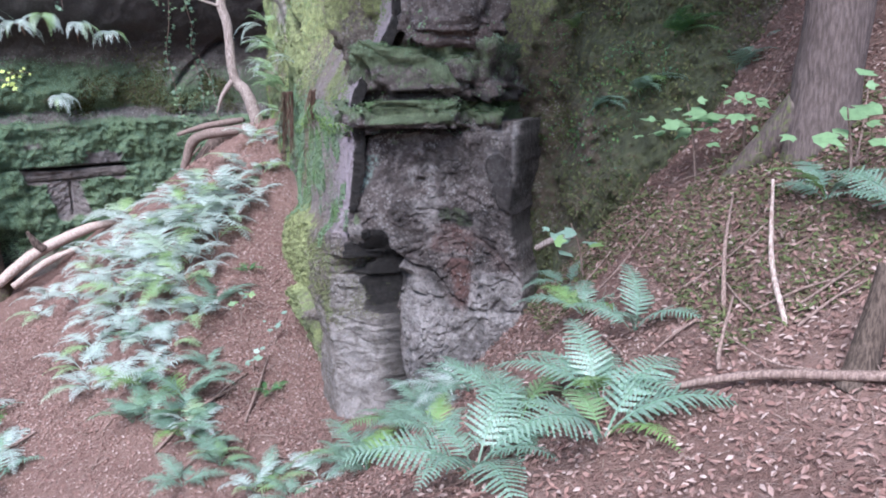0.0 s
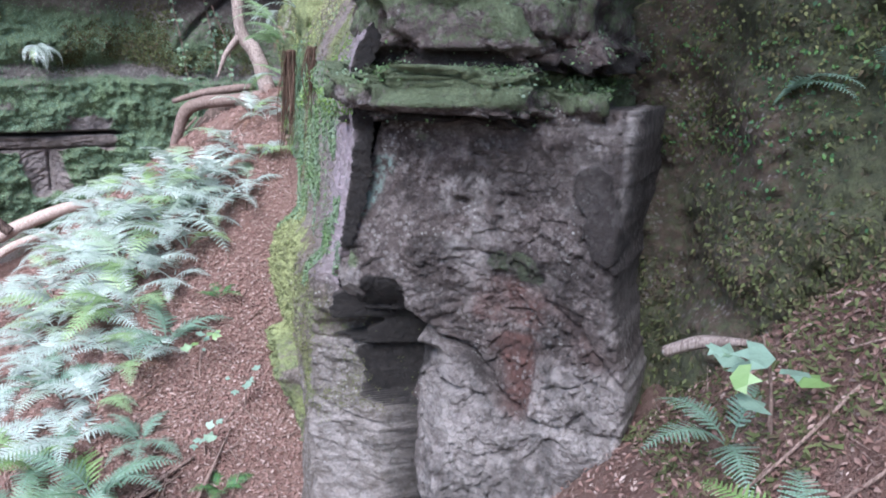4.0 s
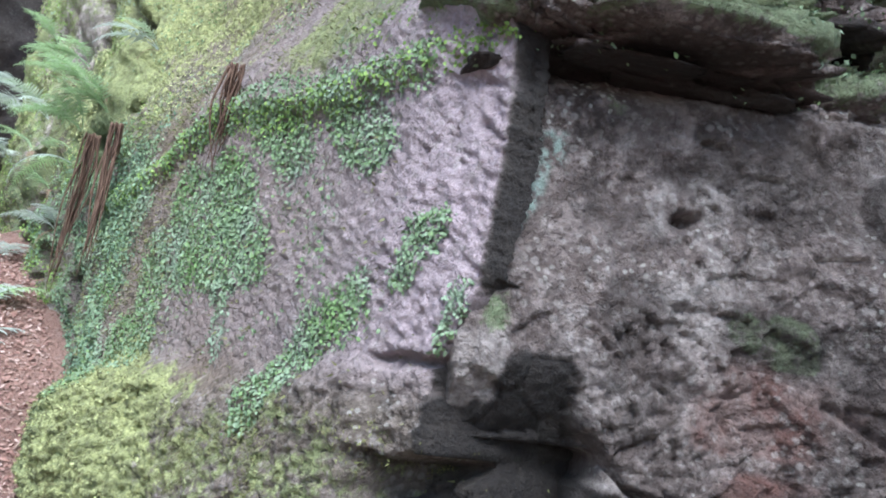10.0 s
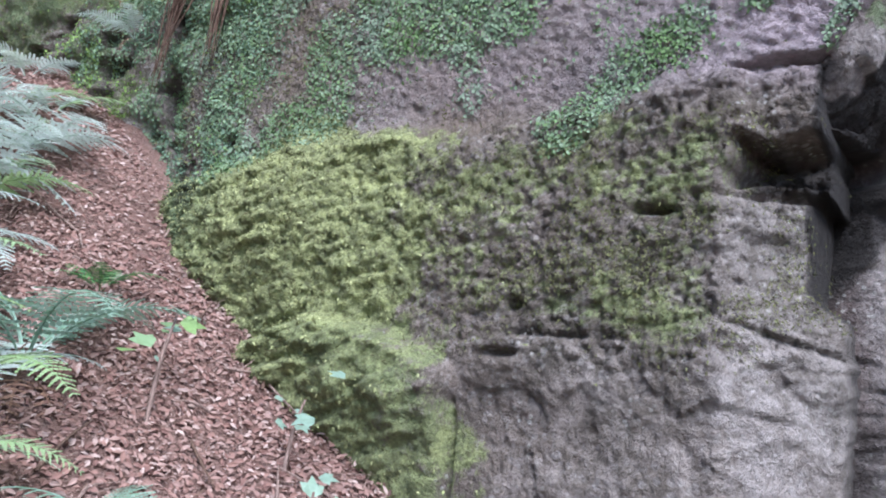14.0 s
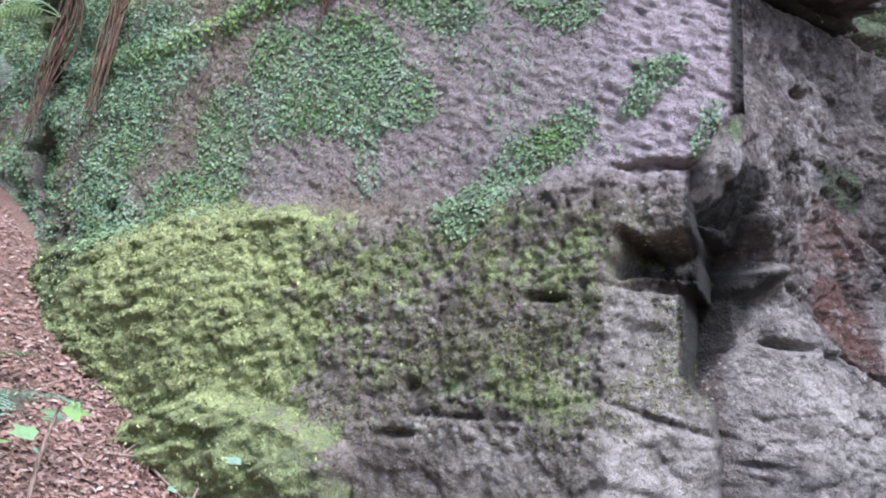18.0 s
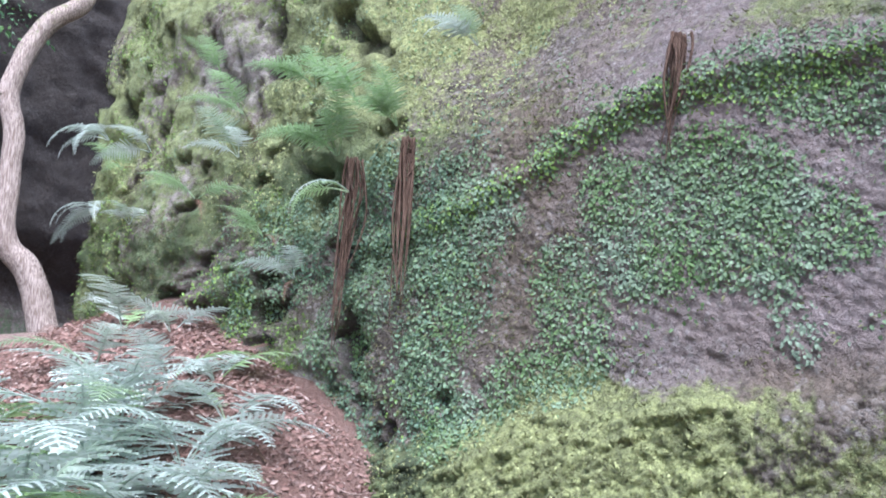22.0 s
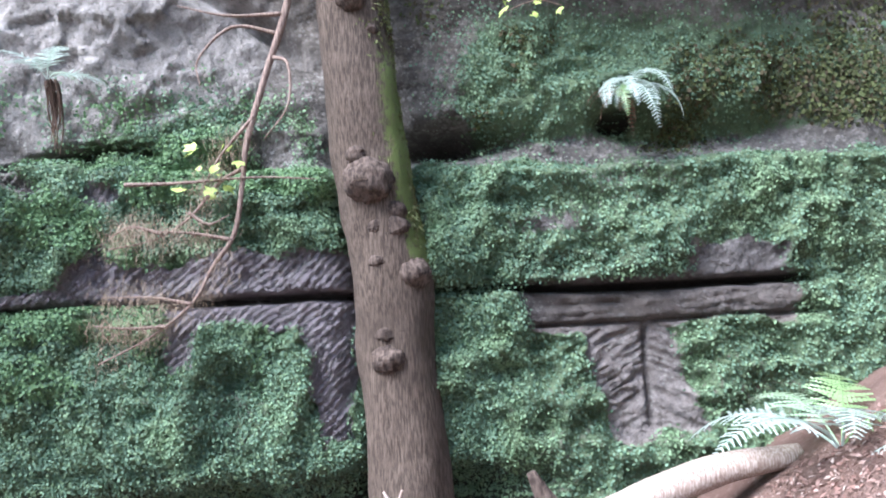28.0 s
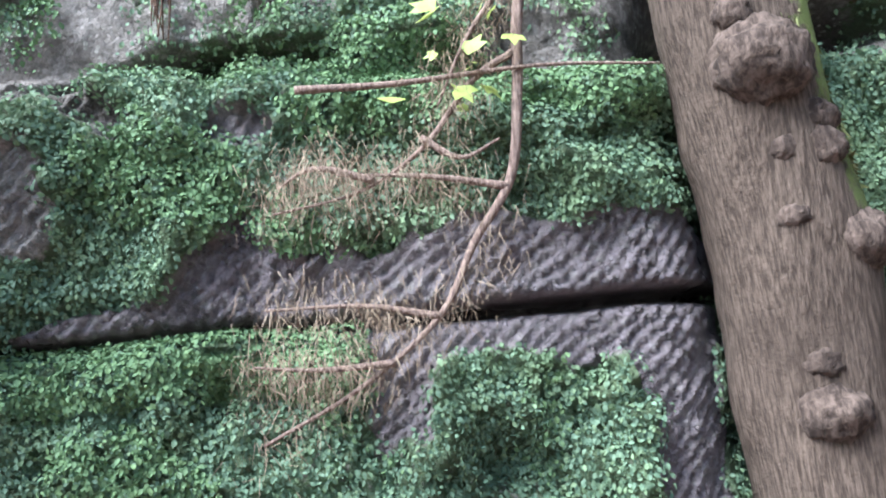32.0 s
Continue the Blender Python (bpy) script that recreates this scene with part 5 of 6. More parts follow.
def left_patches(u, z):
    u2, z2 = u + 0.07 * rough(u * 6, z * 6, 0, 301, 4), z + 0.05 * rough(u * 6, z * 6, 0, 302, 4)
    m = soft(near_line(u2, z2, [(1.76, 1.86), (1.7, 1.62), (1.35, 1.60), (1.17, 1.58)]), 0.17, 0.10) + soft(near_line(u2, z2, [(1.52, 1.9), (1.3, 1.78)]), 0.16, 0.08)
    m = m + 0.5 * soft(near_line(u2, z2, [(1.33, 1.46), (1.24, 1.26)]), 0.09, 0.03) + 0.9 * soft(near_line(u2, z2, [(1.25, 2.05), (0.95, 1.9)]), 0.12, 0.05) + 1.1 * soft(near_line(u2, z2, [(0.7, 1.95), (0.52, 1.81)]), 0.10, 0.05)
    m = m + 1.1 * soft(near_line(u2, z2, [(0.5, 1.36), (0.6, 1.31), (0.72, 1.22), (0.85, 1.11)]), 0.115, 0.05)
    m = m + 1.3 * soft(near_line(u2, z2, [(0.27, 1.55), (0.31, 1.50)]), 0.075, 0.05) + 1.3 * soft(near_line(u2, z2, [(0.1, 1.39), (0.13, 1.28)]), 0.05, 0.03)
    m = m + 0.8 * soft(near_line(u2, z2, [(1.97, 1.64), (1.93, 1.3), (2.2, 1.26), (2.42, 1.12)]), 0.15, 0.06)
    m = m + 0.7 * soft(near_line(u2, z2, [(2.3, 1.9), (2.75, 1.85), (3.1, 1.6)]), 0.22, 0.12) + 0.5 * soft(near_line(u2, z2, [(2.45, 1.6), (2.6, 1.3)]), 0.2, 0.1)
    m = m + 0.6 * soft(near_line(u2, z2, [(0.35, 2.03), (0.75, 2.05), (1.3, 2.18), (2.0, 2.1)]), 0.10, 0.05)
    return m + 0.10 * soft(z, 1.2, 1.35) * soft(rough(u * 4, z * 4, 0, 303, 4), 0.1, 0.4) * soft(u, 0.3, 0.6)


growth("liverwort_patch", left_face, left_patches, 42000, 0.0125, LIVER, "patches of small grey-green leaves on the worked face", tilt=0.38)
growth("bright_moss_ledge", left_face, lambda u, z: soft(u, 2.15, 2.5) * soft(u, 4.2, 3.4) * soft(z, 1.0, 1.2) * soft(z, 2.5, 2.2) * soft(rough(u * 3.2, z * 3.2, 0, 351, 3), -0.15, 0.15), 18000, 0.014, IVY, "green leafy moss round the fern roots")
growth("bright_moss_ledge", left_face, lambda u, z: soft(near_line(u + 0.04 * rough(u * 6, z * 6, 0, 311), z, [(0.05, 2.06), (0.36, 2.05), (0.7, 2.03), (1.26, 2.06), (1.47, 2.15), (1.65, 2.12), (1.92, 2.09), (2.19, 2.0), (2.67, 1.95)]), 0.085, 0.02) + 0.7 * soft(u, 2.6, 3.0) * soft(z, 2.3, 1.9) * soft(rough(u * 2, z * 2, 0, 313, 3), -0.1, 0.25) + 0.3 * soft(z, 2.1, 2.3) * soft(rough(u * 3, z * 3, 0, 314, 3), 0, 0.3), 34000, 0.013, GMOSS, "bright green moss along the ledges")
growth("yellow_moss", left_face, lambda u, z: np.clip(left_moss(u, z) - 0.3, 0, 1) ** 1.5 * soft(z, 1.3, 1.1) * soft(u, 0.5, 2.0), 30000, 0.011, YMOSS, "yellow-green moss cushions on the foot of the rock", shape=(BLADE_V, BLADE_F), wide=2.2)
growth("yellow_moss", left_face, lambda u, z: soft(u, 0.9, 2.0) * soft(z, 2.25, 2.5) * soft(rough(u * 2, z * 2, 0, 317, 3), -0.2, 0.3), 14000, 0.013, YMOSS, "yellow-green moss on the upper brow", shape=(BLADE_V, BLADE_F), wide=2.2)
growth("dark_moss", left_face, lambda u, z: soft(z, 1.15, 1.0) * soft(z, 0.35, 0.55) * soft(u, 1.5, 0.9) * soft(rough(u * 9, z * 9, 0, 315, 3), -0.2, 0.3), 9000, 0.008, OLIVE, "olive moss in the pits of the rock", shape=(BLADE_V, BLADE_F), wide=2.0)

tuft_at, tuft_n = left_face.spread(lambda u, z: soft(u, 0.15, 0.6) * (0.35 + soft(u, 1.0, 1.8)) * soft(z, 0.2, 0.5) * soft(z, 3.2, 2.2) * soft(rough(u * 3, z * 3, 0, 319, 4), -0.6, 0.3), 26000, rng, 0.0)
thing("thin_moss", leaves("thin_moss", tuft_at, rng.normal(0, 1, tuft_at.shape), tuft_n * 2.0 + np.array([0, 0, -0.8]), 0.017, OLIVE, rng, 0.3, (BLADE_V, BLADE_F), 1.2), "thin olive moss tufts over the worked face", "moss", kind="stuff")
growth("cliff_leaves", cliff, lambda s, z: cliff_leafy(s, z) ** 1.5 * soft(s, 4.5, 2.5) * soft(s, -5, -4), 110000, 0.017, IVY, "small green leaves cloaking the cliff", lift=0.010, tilt=0.45)
growth("cliff_leaves", cliff, lambda s, z: cliff_leafy(s, z) ** 2 * soft(np.abs(s + 1.8), 1.9, 1.5), 100000, 0.014, IVY, "small green leaves cloaking the cliff", lift=0.022, tilt=0.55)
growth("cliff_moss", cliff, lambda s, z: np.clip(cliff_leafy(s, z), 0, 1) * soft(s, -1.3, -1.9) * soft(s, -4.5, -3.5) * soft(rough(s * 2.4, z * 3.4, 0, 323, 3), -0.2, 0.1) * soft(z, 0.8, 1.0), 40000, 0.015, CMOSS, "fresh green moss among the cliff leaves", lift=0.03)
growth("cliff_moss", cliff, lambda s, z: np.clip(cliff_leafy(s, z), 0, 1) * (soft(np.abs(z - 1.23), 0.1, 0.05) * soft(s, -2.95, -2.7) * soft(s, -1.82, -1.92) + 0.8 * soft(near_line(s, z, [(-2.5, 1.78), (-2.3, 1.72)]), 0.16, 0.08) + 0.8 * soft(near_line(s, z, [(-2.0, 1.9), (-1.55, 1.92), (-1.1, 1.9)]), 0.09, 0.04)), 16000, 0.015, CMOSS, "bright green moss along the cliff ledges", lift=0.03)
growth("cliff_moss", cliff, lambda s, z: soft(rough(s * 2, z * 2, 0, 321, 3), 0.0, 0.4) * soft(z, 2.0, 2.1) * soft(z, 3.3, 2.3) * soft(s, -1.2, 0.0) * soft(s, 4, 3), 9000, 0.025, DMOSS, "dark moss on the upper cliff")
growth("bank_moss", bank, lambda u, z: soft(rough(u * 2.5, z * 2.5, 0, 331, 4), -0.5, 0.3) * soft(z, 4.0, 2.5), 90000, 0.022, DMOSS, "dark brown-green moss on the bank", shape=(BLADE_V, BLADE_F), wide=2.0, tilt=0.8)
growth("bank_leaves", bank, lambda u, z: soft(z, 1.5, 1.9) * soft(rough(u * 2.6, z * 2.6, 0, 337, 4), 0.0, 0.25), 8000, 0.018, FERNDARK, "shaded blue-green leaves on the bank", tilt=0.8, category="leaves")
growth("bank_leaves", bank, lambda u, z: soft(z, 1.9, 2.4) * soft(rough(u * 1.5, z * 1.5, 0, 333, 3), -0.25, 0.2) + 0.15 * soft(rough(u * 2, z * 2, 0, 335, 3), 0.1, 0.4), 20000, 0.017, OLIVE, "low green leaves on top of the bank")


# ---- trees and dead wood ----
def limb(pts, radii, mat, name, parent, label="", count=40, sides=12, **kw):
    return part(name, tube(name, pts, radii, mat, count, sides, **kw), parent, label)


dead = thing("dead_tree", None, "bleached leaning dead tree with a curved bare root", "dead tree")
limb([(-2.5, 11.0, 6.0), (-2.56, 10.92, 4.85), (-2.56, 10.9, 4.41), (-2.8, 10.9, 4.09), (-2.95, 10.9, 3.59), (-2.89, 10.9, 3.22), (-2.86, 10.9, 2.57), (-2.70, 10.9, 2.32), (-2.57, 10.88, 1.91), (-2.52, 10.8, 1.5)], (0.05, 0.05, 0.06, 0.065, 0.06, 0.062, 0.068, 0.08, 0.09, 0.10), DEADWOOD, "trunk", dead, "", 90, 18, bump=0.2, freq=9.0, flute=0.05, moss=lambda p, r: 0.7 * 0.55 * soft(p[..., 2], 3.1, 4.0) * (0.9 + 0.5 * r[..., 2]))
limb([(-2.57, 10.72, 1.86), (-2.89, 10.72, 1.82), (-3.29, 10.72, 1.77), (-3.48, 10.72, 1.66), (-3.57, 10.72, 1.45), (-3.64, 10.72, 1.23), (-3.67, 10.65, 0.83)], (0.075, 0.065, 0.07, 0.072, 0.062, 0.05, 0.04), ROOTWOOD, "bare_root", dead, "smooth arching bare root", 60, 14, bump=0.18, freq=9.0)
limb([(-2.88, 10.88, 2.5), (-3.02, 10.85, 2.32), (-3.06, 10.83, 2.22), (-3.12, 10.82, 2.06)], (0.045, 0.03, 0.024, 0.012), DEADWOOD, "branch_stub", dead, "", 16, 8)
limb([(-2.95, 10.88, 3.5), (-3.2, 10.8, 3.58), (-3.31, 10.78, 3.64), (-3.62, 10.72, 3.66)], (0.022, 0.014, 0.012, 0.005), DEADWOOD, "twig", dead, "", 20, 6)
limb([(-3.3, 10.78, 3.63), (-3.32, 10.77, 3.72), (-3.3, 10.75, 3.82)], (0.01, 0.008, 0.003), DEADWOOD, "twig", dead, "", 10, 6)
limb([(-2.56, 10.85, 1.95), (-2.45, 10.6, 1.72), (-2.4, 10.45, 1.5)], (0.07, 0.06, 0.04), ROOTWOOD, "bare_root", dead, "", 18, 10)

stump = thing("root_stump", None, "dark broken root plate under the dead tree", "stump")
limb([(-3.5, 11.1, 1.35), (-3.3, 11.2, 1.6), (-3.15, 11.3, 1.72), (-3.0, 11.35, 1.6)], (0.08, 0.12, 0.13, 0.06), BURLWOOD, "root_mass", stump, "", 24, 12, bump=0.4)
limb([(-3.9, 11.4, 1.75), (-3.5, 11.35, 1.86), (-3.1, 11.3, 1.92), (-2.85, 11.2, 1.95)], (0.03, 0.045, 0.05, 0.04), ROOTWOOD, "root", stump, "", 24, 8)
for q in range(5):
    a = rng.uniform(-0.3, 0.3)
    limb([(-3.2 - 0.06 * q, 10.95, 1.6), (-3.25 - 0.09 * q, 10.85 + a * 0.3, 1.4), (-3.3 - 0.12 * q, 10.7 + a, 1.15)], (0.012, 0.01, 0.005), TWIG, "rootlet", stump, "", 12, 5)

# the living tree with burls, close before the cliff
tree = thing("burl_tree", None, "grey-brown tree trunk with knobbly burls and moss down one side", "tree")
TX = lambda x, y, z: (-4.81 + (x + 4.81) * 0.96, 7.65 + (y - 7.65) * 0.96, 1.05 + (z - 1.05) * 0.96)
TRUNK = [(-7.05, 10.6, 7.5), (-6.95, 10.72, 5.0), (-6.9, 10.78, 3.4), (-6.87, 10.80, 2.85), (-6.85, 10.84, 2.23), (-6.83, 10.88, 1.85), (-6.80, 10.94, 1.45), (-6.81, 10.98, 0.94), (-6.79, 10.99, 0.3), (-6.76, 10.97, -0.25), (-6.72, 10.95, -0.8)]
limb(TRUNK, (0.15, 0.165, 0.18, 0.185, 0.19, 0.195, 0.205, 0.2, 0.205, 0.23, 0.3), BARK, "trunk", tree, "", 190, 44, bump=0.12, freq=6.0, flute=0.025, moss=lambda p, r: 0.7 * soft(r[..., 0] * 0.84 + r[..., 1] * 0.54, 0.15, 0.75) * soft(p[..., 2], 1.25, 1.5) * soft(p[..., 2], 3.0, 2.2) + 0.4 * soft(p[..., 2], 0.2, -0.4))


def burl(z, side, size, seed):
    """A knot that swells out of the trunk; side is the angle from the way to the path, to the right."""
    c = spline(TRUNK, 400)
    k = int(np.argmin(np.abs(c[:, 2] - z)))
    a = math.atan2(-0.84, 0.54) + side
    rad = 0.155
    centre = c[k] + np.array([math.cos(a), math.sin(a), 0]) * rad
    th, ph = np.meshgrid(np.linspace(0, 2 * np.pi, 36, endpoint=False), np.linspace(-np.pi / 2, np.pi / 2, 22), indexing="ij")
    n = np.stack([np.cos(ph) * np.cos(th), np.cos(ph) * np.sin(th), np.sin(ph)], -1)
    s = 1 + 0.22 * rough(n[..., 0] * 1.6 + seed, n[..., 1] * 1.6, n[..., 2] * 1.6, seed, 3) + 0.30 * (0.4 - np.abs(rough(n[..., 0] * 4, n[..., 1] * 4 + seed, n[..., 2] * 4, seed + 5, 3)))
    p = n * s[..., None] * size * np.array([0.46, 0.46, 0.40]) + centre - np.array([0, 0, 0.1 * size])
    ring = np.arange(21)
    wrap = np.stack([ring + 35 * 22, ring, ring + 1, ring + 1 + 35 * 22], 1)
    me = mesh_of("burl", p.reshape(-1, 3), np.concatenate([grid_faces(36, 22), wrap]), BURLWOOD)
    part("burl", me, tree, "dark knobbly burl")


for i, (z, side, size) in enumerate(((2.78, 0.1, 0.16), (2.62, 0.6, 0.09), (1.98, -0.35, 0.12), (1.86, -0.12, 0.26), (1.70, 0.5, 0.13), (1.62, -0.2, 0.10), (1.62, 0.45, 0.14), (1.45, -0.3, 0.12), (1.40, 0.75, 0.2), (1.44, 0.3, 0.08), (1.10, -0.25, 0.13), (0.98, -0.2, 0.19), (0.9, 0.4, 0.06), (0.56, -0.5, 0.08), (0.52, 0.35, 0.08), (0.44, -0.55, 0.07), (0.3, -0.4, 0.07), (0.2, 0.2, 0.06))):
    burl(z, side, size, 500 + i)
side_at = spline(TRUNK, 500)
side_at = side_at[(side_at[:, 2] > 1.35) & (side_at[:, 2] < 2.9)]
side_a = rng.normal(math.atan2(0.45, 0.9), 0.42, 4200)
side_n = np.stack([np.cos(side_a), np.sin(side_a), 0 * side_a], 1)
side_p = side_at[rng.integers(len(side_at), size=4200)] + side_n * 0.19
keep = rough(side_p[:, 2] * 5, side_a * 2, 0, 341, 3) > -0.15
part("trunk_moss", leaves("trunk_moss", side_p[keep], side_n[keep], (0, 0, -1), 0.022, OLIVE, rng, 0.7, (BLADE_V, BLADE_F), 2.0), tree, "yellow-green moss", "stuff")
p0 = np.array(TX(-6.62, 10.68, 0.25))
for q, w in ((-0.05, 0.1), (0.05, 0.11), (0.015, -0.02)):
    limb([tuple(p0), tuple(p0 + (q * 0.5, -0.02, w * 0.5 + 0.02)), tuple(p0 + (q, -0.03, w + 0.02))], (0.012, 0.010, 0.006), PALEWOOD, "sprig", tree, "pale broken sprig", 8, 6)

# thin live shoots with lime leaves off the tree
MAPLE = (np.array([(0, 0, 0), (-0.4, 0.25, 0.05), (-0.5, 0.6, 0), (-0.2, 0.6, 0.03), (0, 1.0, -0.06), (0.2, 0.6, 0.03), (0.5, 0.6, 0), (0.4, 0.25, 0.05)]), [(0, 3, 1), (1, 3, 2), (0, 5, 3), (3, 5, 4), (0, 7, 5), (5, 7, 6)])


def shoot(pts, radii, leaf_count, leaf_size, parent, mat=LIME, from_t=0.3, spread=0.06, wood_mat=TWIG):
    stem = limb(pts, radii, wood_mat, "shoot", parent, "", 24, 6)
    c = spline(pts, 200)[int(200 * from_t):]
    for i in range(leaf_count):
        p = c[int(rng.integers(len(c)))] + rng.normal(0, spread, 3)
        me = leaves("leaf", p[None], np.array([[0.1, -0.5, 0.8]]), rng.normal(0, 1, 3), leaf_size, mat, rng, 0.4, MAPLE)
        part("leaf", me, stem)


limb_base = [TX(-6.75, 10.65, 2.95), TX(-6.4, 10.35, 2.85), TX(-5.9, 10.1, 2.72), TX(-5.45, 9.95, 2.6)]
shoot(limb_base, (0.012, 0.009, 0.006, 0.003), 16, 0.07, tree, LIME, 0.45, 0.05)
shoot([TX(-6.85, 10.6, 3.0), TX(-6.7, 10.45, 3.2), TX(-6.45, 10.4, 3.35)], (0.008, 0.006, 0.003), 9, 0.06, tree)
shoot([TX(-6.85, 10.6, 2.95), TX(-7.0, 10.4, 2.9), TX(-7.2, 10.3, 2.75)], (0.008, 0.006, 0.003), 7, 0.06, tree)
shoot([(-5.9, 11.3, 2.7), (-6.0, 11.2, 2.72), (-6.15, 11.1, 2.66)], (0.004, 0.003, 0.002), 9, 0.06, tree, LIME, 0.1)

# the hanging dead branch
branch = thing("hanging_branch", None, "dead branch hung with dry grey-brown lichen before the cliff", "branch")
limb([(-7.0, 10.6, 3.4), (-7.06, 10.53, 2.8), (-7.16, 10.46, 2.41), (-7.24, 10.40, 2.07), (-7.26, 10.38, 1.85), (-7.29, 10.35, 1.61), (-7.38, 10.29, 1.45), (-7.46, 10.23, 1.28), (-7.62, 10.11, 1.13), (-7.8, 9.97, 1.02)], (0.022, 0.02, 0.018, 0.016, 0.014, 0.012, 0.010, 0.008, 0.006, 0.004), TWIG, "main_stem", branch, "", 80, 8)
TWIGS = (
    [(-7.26, 10.38, 1.93), (-7.35, 10.31, 1.86), (-7.46, 10.23, 1.7), (-7.59, 10.13, 1.6), (-7.76, 10.0, 1.56)],
    [(-7.2, 10.42, 2.2), (-7.34, 10.32, 2.0), (-7.42, 10.25, 1.8)],
    [(-7.13, 10.48, 2.5), (-7.0, 10.45, 2.42), (-6.98, 10.42, 2.2), (-7.1, 10.38, 2.05)],
    [(-7.1, 10.5, 2.62), (-7.28, 10.36, 2.66), (-7.42, 10.26, 2.5), (-7.4, 10.25, 2.35)],
    [(-7.08, 10.5, 2.72), (-7.3, 10.34, 2.72), (-7.5, 10.2, 2.78)],
    [(-7.46, 10.23, 1.28), (-7.6, 10.12, 1.32), (-7.78, 9.98, 1.33)],
    [(-7.3, 10.34, 1.58), (-7.45, 10.22, 1.62), (-7.62, 10.08, 1.64)],
    [(-7.55, 10.16, 1.18), (-7.68, 10.04, 1.18), (-7.8, 9.95, 1.2)],
    [(-7.55, 10.14, 1.62), (-7.66, 10.05, 1.66), (-7.74, 10.0, 1.62)],
    [(-7.7, 10.04, 1.87), (-7.5, 10.2, 1.87), (-7.2, 10.4, 1.88), (-6.96, 10.58, 1.86)],
    [(-7.46, 10.22, 1.72), (-7.38, 10.27, 1.66), (-7.3, 10.33, 1.70)],
)
for q in TWIGS:
    limb(q, (0.011, 0.008, 0.005, 0.003), TWIG, "twig", branch, "", 24, 6)
hair_at = np.concatenate([spline(q, 60)[12:] for q in TWIGS[:2] + TWIGS[5:9]] + [spline([(-7.29, 10.35, 1.61), (-7.46, 10.23, 1.28), (-7.8, 9.97, 1.02)], 60)[8:]])
pick = hair_at[rng.integers(len(hair_at), size=4500)] + rng.normal(0, 0.045, (4500, 3)) * np.array([1, 1, 0.9])
part("hanging_lichen", leaves("hanging_lichen", pick, np.tile([[0.6, -0.8, 0.0]], (4500, 1)), (0, 0, -1.6), 0.048, HAIR, rng, 0.6, (BLADE_V, BLADE_F), 0.13), branch, "dry grey-brown lichen threads", "stuff")
for i in range(14):
    p = np.array([-7.28, 10.33, 1.78]) + rng.normal(0, 0.07, 3)
    part("leaf", leaves("leaf", p[None] + [[-0.1 * (i % 3), -0.05 * (i % 3), 0.13]], np.array([[0.4, -0.6, 0.6]]), rng.normal(0, 1, 3), 0.06, LIME, rng, 0.4, MAPLE), branch, "lime green leaf")

# fallen logs
log = thing("fallen_log", None, "pale stripped log with a dark broken stub", "log")
limb([(-6.55, 10.8, -0.32), (-6.2, 11.05, 0.0), (-5.85, 11.3, 0.2), (-5.45, 11.55, 0.36), (-5.1, 11.75, 0.42)], (0.075, 0.085, 0.085, 0.075, 0.05), PALEWOOD, "stem", log, "", 40, 16, bump=0.1)
limb([(-5.98, 11.14, 0.12), (-6.06, 11.08, 0.24), (-6.13, 11.02, 0.42)], (0.07, 0.055, 0.02), BURLWOOD, "broken_stub", log, "dark broken stub", 14, 10, bump=0.3)
limb([(-6.3, 10.75, -0.35), (-5.9, 11.0, -0.05), (-5.5, 11.2, 0.12)], (0.05, 0.055, 0.04), PALEWOOD, "side_stem", log, "", 24, 10)
limb([(-7.4, 10.0, -0.38), (-7.0, 10.25, -0.28), (-6.7, 10.4, -0.3)], (0.04, 0.05, 0.04), PALEWOOD, "side_stem", log, "", 20, 10)
lean = thing("leaning_log", None, "thick pale barkless log leaning on the cliff", "log")
limb([(-8.34, 9.35, 2.46), (-8.37, 9.33, 2.36), (-8.47, 9.26, 1.95), (-8.68, 9.12, 1.43), (-9.05, 8.85, 0.6), (-9.5, 8.5, -0.7)], (0.05, 0.105, 0.115, 0.12, 0.13, 0.15), PALEWOOD, "stem", lean, "", 60, 16, bump=0.1)
for q, (dx, dz, rad) in enumerate(((0.02, -0.34, 0.02), (0.05, -0.22, 0.014), (0.0, -0.42, 0.016), (0.07, -0.13, 0.01), (0.04, -0.5, 0.012))):
    limb([(-8.57 + 0.012 * q, 9.2, 1.58 - 0.03 * q), (-8.57 + dx * 0.6, 9.19 + 0.02 * (q % 2), 1.55 + dz * 0.5), (-8.6 + dx, 9.17, 1.55 + dz)], (rad, rad * 0.8, 0.002), ROOTBROWN, "splinter", lean, "brown split wood", 14, 6, bump=0.4)
limb([(-8.4, 9.3, 2.45), (-8.52, 9.2, 2.5), (-8.66, 9.1, 2.45)], (0.012, 0.01, 0.005), DEADWOOD, "twig", lean, "", 12, 6)


# ---- rooted fern columns, tufts, vines ----
def root_column(name, top, foot, width, seed, label):
    """A loose hank of fine brown roots, thicker at the top."""
    r = np.random.default_rng(seed)
    ob = thing(name, None, label, "roots")
    a, b = np.array(top), np.array(foot)
    for i in range(20):
        o = r.normal(0, width * 0.5, 3) * np.array([1, 1, 0.4])
        e = r.uniform(0.25, 1.05)
        m = a + (b - a) * 0.5 * e + o * 0.8 + r.normal(0, 0.018, 3)
        limb([tuple(a + o * 1.1), tuple(a * 0.7 + m * 0.3 + o * 1.0), tuple(m), tuple(a + (b - a) * e + o * 0.5 + r.normal(0, 0.01, 3))], (0.006, 0.005, 0.004, 0.0015), ROOTBROWN, "rootlet", ob, "", 18, 5, bump=0.3)
    return ob


